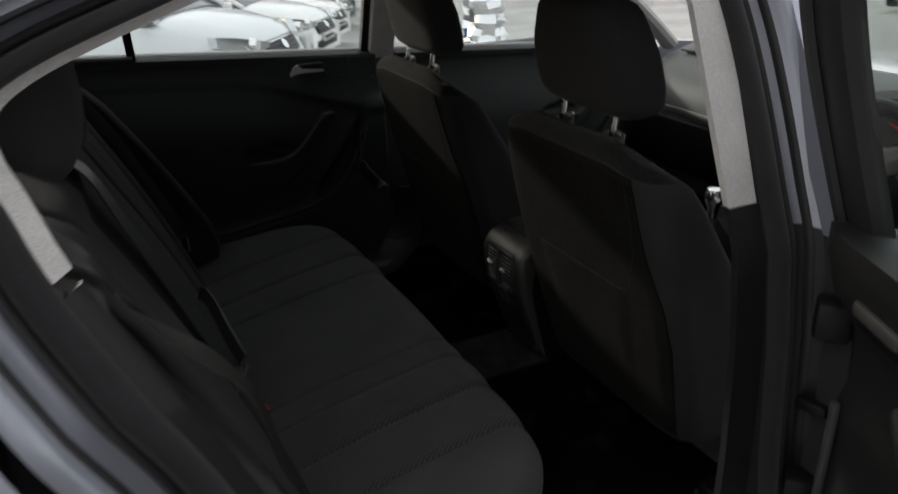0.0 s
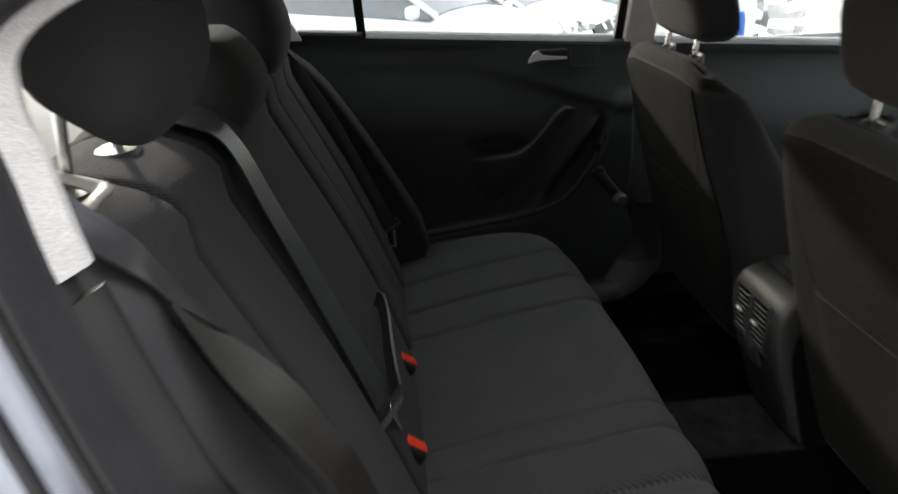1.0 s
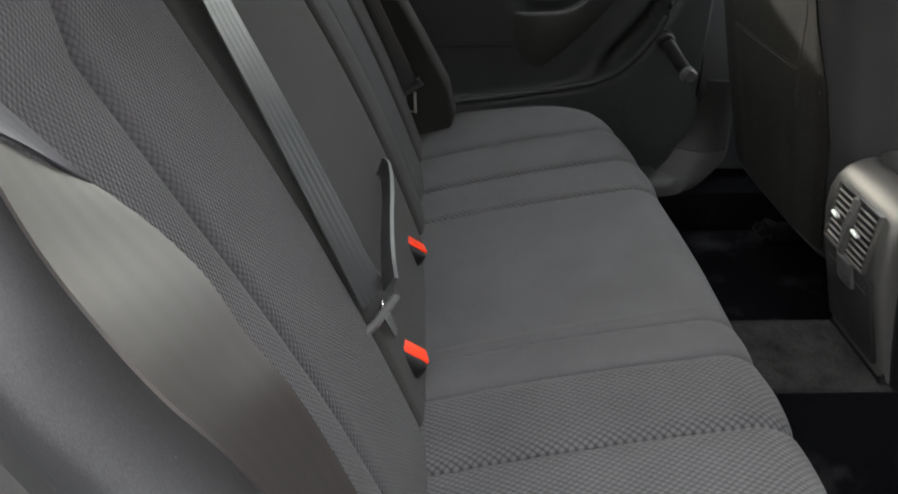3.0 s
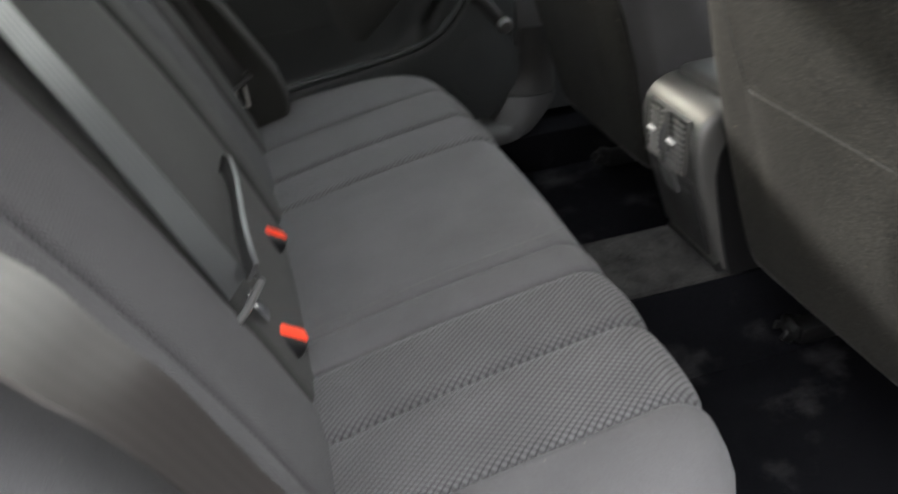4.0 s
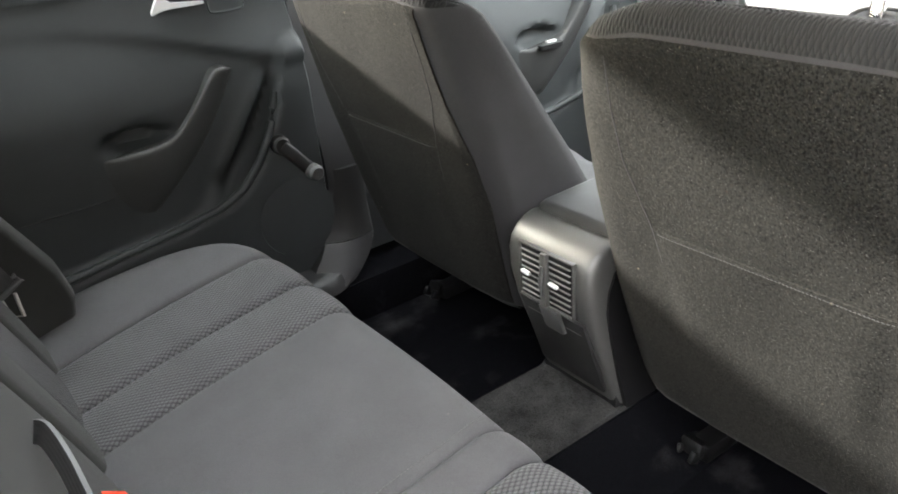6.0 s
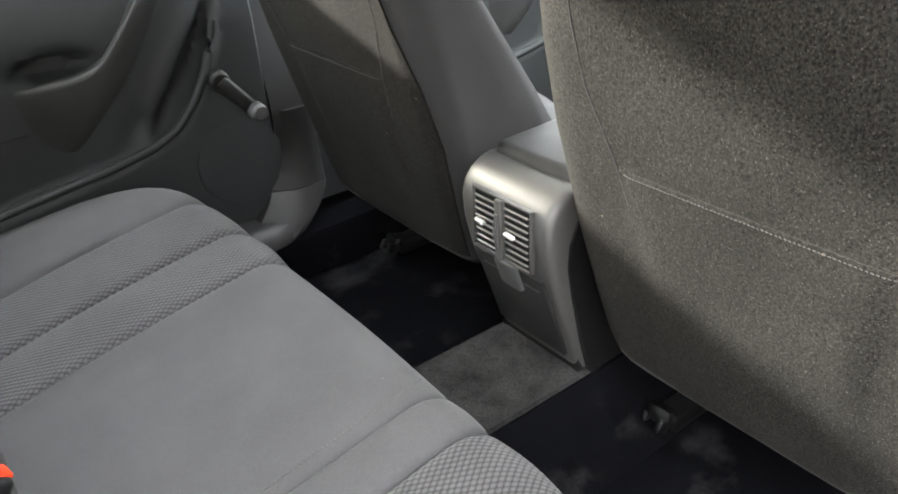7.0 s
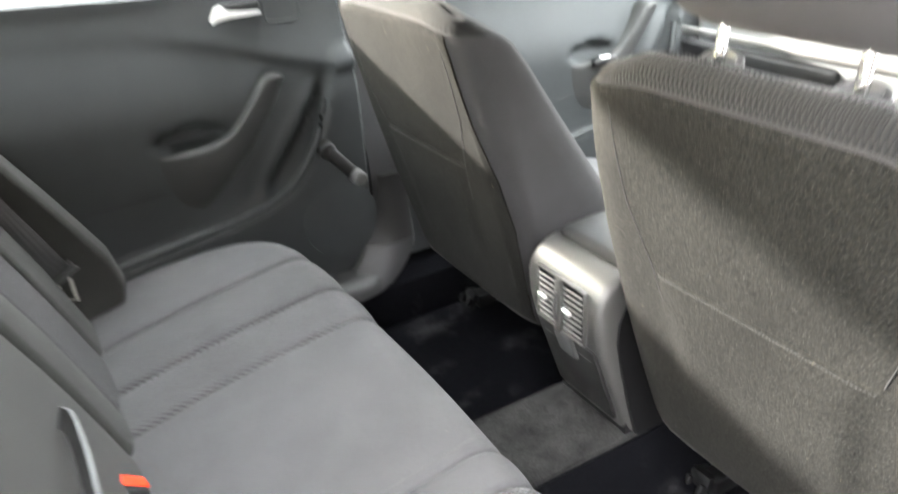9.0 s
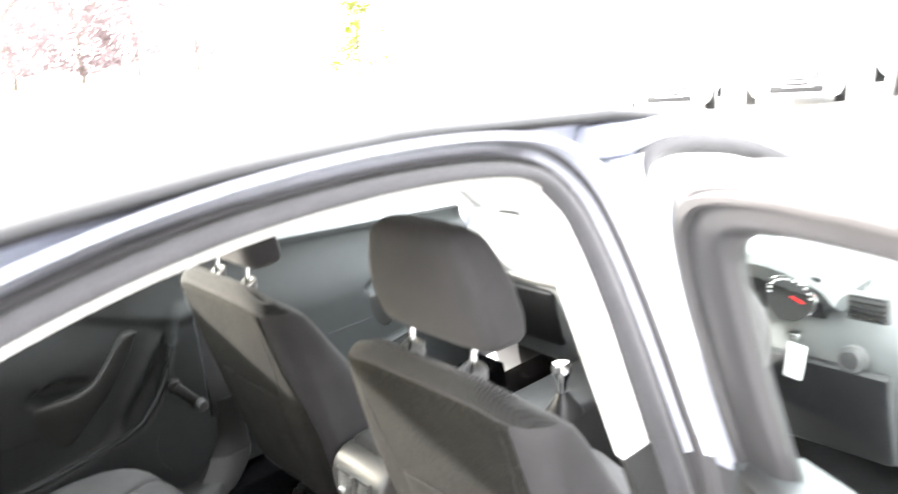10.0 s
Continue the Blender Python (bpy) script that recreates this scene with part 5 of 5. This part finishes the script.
for yy in (-0.530, -0.330):
    dial = part("dial", tube([(0.884, yy, 0.918), (0.878, yy, 0.921)], 0.056, 28), BLACK, dash)
    part("dial_ring", tube(smooth_path([(0.879 + 0.02 * math.sin(a) * -1 * 0.9, yy + 0.056 * math.cos(a), 0.921 + 0.053 * math.sin(a)) for a in [2 * math.pi * k / 16 for k in range(16)]], 2, True), 0.0025, 6), CHROME, dial)
    for k in range(17):
        a = radians(-50 + 280 * k / 16)
        part("dial_mark", box((0.876 - 0.016 * math.sin(a), yy + 0.047 * math.cos(a), 0.923 + 0.044 * math.sin(a)), (0.002, 0.006, 0.004), 0), GAUGE_WHITE, dial)
    part("dial_needle", box((0.874, yy - 0.018, 0.917), (0.002, 0.034, 0.004), 0, (20, 0, 0)), GAUGE_RED, dial)
vent = part("side_vent", box((0.895, -0.692, 0.925), (0.02, 0.088, 0.070), 0.01, (0, -15, 0)), SATIN, dash)
for k in range(5):
    part("vent_slat", box((0.884, -0.692, 0.900 + 0.0125 * k), (0.012, 0.072, 0.004), 0.001), BLACK, vent)
part("lamp_switch", tube([(0.90, -0.668, 0.80), (0.878, -0.668, 0.803)], 0.03, 24), SATIN, dash)
part("lamp_dial", tube([(0.88, -0.668, 0.803), (0.868, -0.668, 0.804)], 0.02, 24), CHROME, dash)
part("knee_panel", box((0.928, -0.43, 0.655), (0.03, 0.64, 0.27), 0.02, (0, -20, 0)), BLACK, dash)
part("glovebox", box((0.925, 0.42, 0.68), (0.04, 0.46, 0.20), 0.02, (0, -14, 0)), BLACK, dash)
part("dash_strip", box((0.893, 0.25, 0.80), (0.012, 0.80, 0.018), 0.004), SILVER, dash)
part("dash_grille", box((1.12, 0.55, 0.947), (0.09, 0.14, 0.008), 0.003), BLACK, dash)
part("dash_grille_badge", box((1.115, 0.55, 0.952), (0.03, 0.03, 0.006), 0.002), SILVER, dash)

wheel = thing("steering_wheel", (0.72, -0.37, 0.80), "dark four-spoke steering wheel", "steering wheel")
m = pose(0.70, -0.37, 0.82, 0, -64, 0)
bm = tube(smooth_path([(0.185 * math.cos(a), 0.185 * math.sin(a), 0) for a in [2 * math.pi * k / 16 for k in range(16)]], 3, True) + [(0.185, 0, 0)], 0.0155, 10, up=(0, 0, 1))
bmesh.ops.transform(bm, matrix=m, verts=bm.verts)
part("rim", bm, BLACK, wheel)
bm = loft([superloop(0, 0, z, 0.07 * r, 0.085 * r, 3, 24) for z, r in ((-0.05, 1), (-0.01, 1), (0.005, 0.85))])
bmesh.ops.transform(bm, matrix=m, verts=bm.verts)
part("hub", bm, GREY, wheel)
for a in (20, 160, 235, 305):
    bm = box((0.125 * math.cos(radians(a)), 0.125 * math.sin(radians(a)), -0.012), (0.14, 0.035, 0.016), 0.006, (0, 0, a))
    bmesh.ops.transform(bm, matrix=m, verts=bm.verts)
    part("spoke", bm, SATIN, wheel)
part("column", tube([(0.73, -0.37, 0.80), (0.93, -0.37, 0.72)], 0.055, 14), BLACK, wheel)
tag = thing("key_tag", (0.87, -0.556, 0.82), "white tag hanging from the ignition key", "key tag")
part("tag", box((0.860, -0.556, 0.775), (0.004, 0.042, 0.085), 0.002, (6, 0, 0)), GAUGE_WHITE, tag)
part("key_head", box((0.872, -0.549, 0.833), (0.03, 0.028, 0.02), 0.006), CHROME, tag)

bm = loft([[Vector((1.40, y, 0.94)), Vector((0.58, y * 0.84, 1.365)), Vector((0.584, y * 0.84, 1.369)), Vector((1.404, y, 0.944))] for y in np.linspace(-0.70, 0.70, 9)])
ws = solid("window_2", bm, GLASS, "clear raked windscreen", "window", kind="structure")
ws.visible_shadow = False
mirror = thing("rear_view_mirror", (0.62, 0, 1.30), "black interior mirror under the roof lining", "mirror")
part("mirror_housing", box((0.60, 0.0, 1.255), (0.035, 0.20, 0.055), 0.015, (0, 8, 8)), BLACK, mirror)
part("mirror_glass", box((0.5805, 0.003, 1.2525), (0.004, 0.182, 0.042), 0.0015, (0, 8, 8)), MIRROR, mirror, "silvered mirror face")
part("mirror_stem", tube([(0.615, 0, 1.27), (0.66, 0, 1.325)], 0.01, 8), BLACK, mirror)
part("bonnet", loft([[Vector((x, y, z - 0.05 * (abs(y) / 0.8) ** 3)) for x, z in ((1.42, 0.92), (1.75, 0.90), (2.1, 0.84), (2.45, 0.74), (2.55, 0.60), (2.55, 0.3), (1.42, 0.3))] for y in np.linspace(-0.82, 0.82, 9)]), PAINT, shell, "blue-grey metallic bonnet")


# ---- parked cars ----
def parked_car(at, turn, mat, label):
    th = thing("parked_car", at, label, "car", "parked cars")
    M = pose(*at, 0, 0, turn)

    def put(bm):
        bmesh.ops.transform(bm, matrix=M, verts=bm.verts)
        return bm
    xs = (-4.25, -4.15, -3.9, -3.3, -2.6, -1.9, -1.2, -0.7, -0.3, -0.10, 0.0)
    top = (0.55, 0.88, 0.98, 1.0, 0.98, 0.97, 0.95, 0.90, 0.80, 0.68, 0.50)
    hw = (0.70, 0.78, 0.84, 0.87, 0.88, 0.88, 0.87, 0.85, 0.80, 0.74, 0.66)
    loops = []
    for x, t, w in zip(xs, top, hw):
        loops.append([Vector((x, y, z)) for y, z in ((-w * 0.92, 0.22), (-w, 0.35), (-w, 0.60), (-w * 0.97, t - 0.10), (-w * 0.86, t - 0.02), (-w * 0.5, t + 0.025), (0, t + 0.035), (w * 0.5, t + 0.025), (w * 0.86, t - 0.02), (w * 0.97, t - 0.10), (w, 0.60), (w, 0.35), (w * 0.92, 0.22))])
    part("body", put(loft(loops)), mat, th, "", 45)
    cab = []
    for x, z, w in ((-4.0, 0.96, 0.70), (-3.55, 1.32, 0.60), (-3.0, 1.44, 0.58), (-2.3, 1.46, 0.58), (-1.85, 1.38, 0.60), (-1.5, 1.20, 0.66), (-1.05, 0.96, 0.74)):
        cab.append([Vector((x, y, zz)) for y, zz in ((-0.80, 0.92), (-w, z - 0.02), (-w * 0.5, z + 0.02), (w * 0.5, z + 0.02), (w, z - 0.02), (0.80, 0.92))])
    part("cabin_glass", put(loft(cab)), DARK_GLASS, th, "", 45)
    rf = []
    for x, z, w in ((-3.60, 1.30, 0.60), (-3.0, 1.45, 0.60), (-2.3, 1.475, 0.60), (-1.80, 1.38, 0.62)):
        rf.append([Vector((x, y, zz)) for y, zz in ((-w, z - 0.01), (-w * 0.5, z + 0.03), (w * 0.5, z + 0.03), (w, z - 0.01), (w, z - 0.04), (-w, z - 0.04))])
    part("roof", put(loft(rf)), mat, th)
    for s in (-1, 1):
        part("screen_pillar", put(tube([(-1.82, s * 0.615, 1.375), (-1.0, s * 0.755, 0.95)], 0.035, 8)), mat, th)
        part("headlight", put(loft([[Vector((x, s * y, z)) for x, y, z in ((-0.06 + d, 0.36, 0.64), (-0.03 + d, 0.40, 0.70), (-0.22 + d, 0.74, 0.79), (-0.42 + d, 0.80, 0.80), (-0.40 + d, 0.82, 0.70), (-0.14 + d, 0.70, 0.62))] for d in (-0.05, 0.035)])), LAMP_GLASS, th, "clear headlight")
        part("lamp_bowl", put(tube([(-0.10, s * 0.62, 0.71), (-0.03, s * 0.62, 0.71)], 0.06, 16)), CHROME, th)
        part("door_mirror", put(box((-1.15, s * 0.96, 1.0), (0.10, 0.18, 0.13), 0.04)), mat, th)
        part("fog_lamp", put(box((-0.03, s * 0.58, 0.40), (0.05, 0.20, 0.10), 0.03)), BLACK, th)
        for x in (-0.85, -3.45):
            tyre = part("wheel", put(tube([(x, s * 0.70, 0.31), (x, s * 0.89, 0.31)], 0.31, 28)), BLACK, th)
            part("rim", put(tube([(x, s * 0.87, 0.31), (x, s * 0.90, 0.31)], 0.20, 20)), SILVER, tyre)
    grille = part("grille", put(box((-0.036, 0, 0.605), (0.05, 0.78, 0.20), 0.02, (0, -29, 0))), BLACK, th)
    for k in range(4):
        part("grille_bar", put(box((0.018 - 0.024 * k, 0, 0.552 + 0.043 * k), (0.02, 0.72 - 0.02 * k, 0.016), 0.005, (0, -29, 0))), SATIN if k < 3 else CHROME, grille)
    part("lower_intake", put(box((-0.02, 0, 0.36), (0.06, 0.95, 0.14), 0.03)), BLACK, th)
    part("badge", put(tube([(-0.03, 0, 0.608), (0.006, 0, 0.630)], 0.055, 20)), CHROME, th)
    plate = part("number_plate", put(box((0.03, 0, 0.455), (0.015, 0.52, 0.11), 0.004)), PLATE, th)
    part("plate_bar", put(box((0.040, 0, 0.455), (0.004, 0.40, 0.05), 0.001)), BLACK, plate)
    return th


DARK_GLASS = plastic("dark_glass", (0.10, 0.11, 0.12), 0.05, 900.0, 0.0, 0.0, 0.8)
LAMP_GLASS = plastic("lamp_glass", (0.5, 0.52, 0.54), 0.08, 900.0, 0.0, 0.3, 0.8)
PLATE = plastic("plate_white", (0.7, 0.7, 0.68), 0.4, 900.0, 0.0)
WHITE_PAINT = paint("white_paint", (0.80, 0.80, 0.79), 0.0)
SILVER_PAINT = paint("silver_paint", (0.66, 0.68, 0.70), 0.2)
GREEN_PAINT = paint("dark_green_paint", (0.03, 0.10, 0.09), 0.3)
for x, y, a, mat, lab in ((1.25, 6.85, -36, SILVER_PAINT, "silver hatchback parked nose out beside the saloon"), (2.85, 10.5, -36, WHITE_PAINT, "white saloon parked nose out in the row"),
                          (4.3, 14.2, -36, WHITE_PAINT, "white hatchback parked further along the row"), (5.7, 17.8, -36, GREEN_PAINT, "dark green car parked near the row's end"),
                          (7.1, 21.4, -36, SILVER_PAINT, "silver car parked at the row's end"), (13.6, 5.2, 206, WHITE_PAINT, "white car parked facing the saloon"),
                          (13.8, 8.0, 206, SILVER_PAINT, "silver car parked in the facing row"), (13.2, 2.4, 206, WHITE_PAINT, "white hatchback parked in the facing row"),
                          (13.0, -0.4, 206, SILVER_PAINT, "silver saloon parked in the facing row"), (12.8, -3.2, 206, GREEN_PAINT, "dark green car parked in the facing row")):
    parked_car((x, y, ground_z(y)), a, mat, lab)

# crinkled foil sheet on a post and a blue bin behind the row
zf = ground_z(5.6)
foil = thing("foil_bundle", (3.0, 5.6, zf), "upright bundle wrapped in crinkled silver foil", "bundle")
rng = random.Random(4)
rows = []
for k in range(30):
    z = zf + 1.95 * k / 29
    rows.append([Vector((3.0 + (0.15 + 0.09 * rng.random()) * math.cos(a), 5.6 + (0.15 + 0.09 * rng.random()) * math.sin(a), z + 0.03 * rng.random())) for a in [2 * math.pi * j / 16 for j in range(16)]])
part("wrapping", loft(rows), FOIL, foil, "", 10)
zf = ground_z(6.1)
bin_ = thing("blue_post", (2.78, 6.1, zf), "blue plastic post standing beside the foil bundle", "post")
part("shell", loft([superloop(2.78, 6.1, zf + z, r, r, 2.6, 28) for z, r in ((0, 0.11), (0.02, 0.12), (0.80, 0.115), (0.88, 0.10))]), BLUE, bin_)
part("foot", loft([superloop(2.78, 6.1, zf + z, r, r, 3, 28) for z, r in ((0, 0.16), (0.05, 0.16), (0.06, 0.12))]), BLACK, bin_)


# ---- far trees and hedge ----
def tree(at, height, spread, trunk_h, mat, bark, label, seed, clumps=650, cone=False):
    th = thing("tree", at, label, "tree")
    rng = random.Random(seed)
    x0, y0, zg = at
    height += zg
    trunk_h += zg
    bm = tube([(x0, y0, zg), (x0 + 0.1, y0, trunk_h), (x0 + 0.15, y0 + 0.1, height * 0.8)], 0.16, 8, taper=lambda t: 1 - 0.8 * t)
    for k in range(9):
        a, z = rng.uniform(0, 6.28), rng.uniform(trunk_h * 0.8, height * 0.7)
        tube([(x0, y0, z), (x0 + math.cos(a) * spread * 0.35, y0 + math.sin(a) * spread * 0.35, z + height * 0.12), (x0 + math.cos(a) * spread * 0.7, y0 + math.sin(a) * spread * 0.7, z + height * 0.2)], 0.06, 6, bm, taper=lambda t: 1 - 0.8 * t)
    part("trunk", bm, bark, th)
    bm = bmesh.new()
    for k in range(clumps):
        a, u = rng.uniform(0, 6.28), rng.random() ** 0.5
        h = rng.random()
        r = spread * u * ((1 - h) ** 0.8 + 0.05 if cone else math.sin(math.pi * (0.12 + 0.82 * h)) ** 0.6)
        c = Vector((x0 + math.cos(a) * r, y0 + math.sin(a) * r, trunk_h + (height - trunk_h) * h))
        s = rng.uniform(0.25, 0.5) * (height / 7)
        for _ in range(18):
            d = Vector((rng.gauss(0, 1), rng.gauss(0, 1), rng.gauss(0, 0.8))) * s * 0.55
            q = c + d
            u1 = Vector((rng.gauss(0, 1), rng.gauss(0, 1), rng.gauss(0, 1))).normalized() * s * 0.20
            w1 = u1.cross(Vector((rng.gauss(0, 1), rng.gauss(0, 1), rng.gauss(0, 1)))).normalized() * s * 0.13
            bm.faces.new([bm.verts.new(q + v) for v in (u1, w1, -u1, -w1)])
    me = bpy.data.meshes.new("crown")
    bm.to_mesh(me)
    bm.free()
    me.materials.append(mat)
    ob = new("crown", me)
    ob.parent = th
    ob.matrix_parent_inverse = Matrix.Translation(at).inverted()
    return th


BARK = fabric("bark", (0.10, 0.085, 0.07), 60.0, 3.0, 0.0, 0.6)
COPPER = leafy("copper_leaves", (0.085, 0.062, 0.064), (0.150, 0.118, 0.118))
LIME = leafy("lime_leaves", (0.055, 0.061, 0.008), (0.10, 0.108, 0.016))
for i, (x, y, h, w) in enumerate(((9.0, 41.0, 7.5, 3.0), (12.5, 42.0, 8.0, 3.0), (16.0, 43.5, 6.5, 2.6), (20.0, 44.5, 5.2, 2.6))):
    tree((x, y, ground_z(y)), h, w, 0.5, COPPER, BARK, "copper-leaved tree at the edge of the car park", 10 + i)
tree((23.2, 32.4, ground_z(32.4)), 7.0, 2.1, 0.3, LIME, BARK, "slender lime-green conifer at the edge of the car park", 30, 520, True)
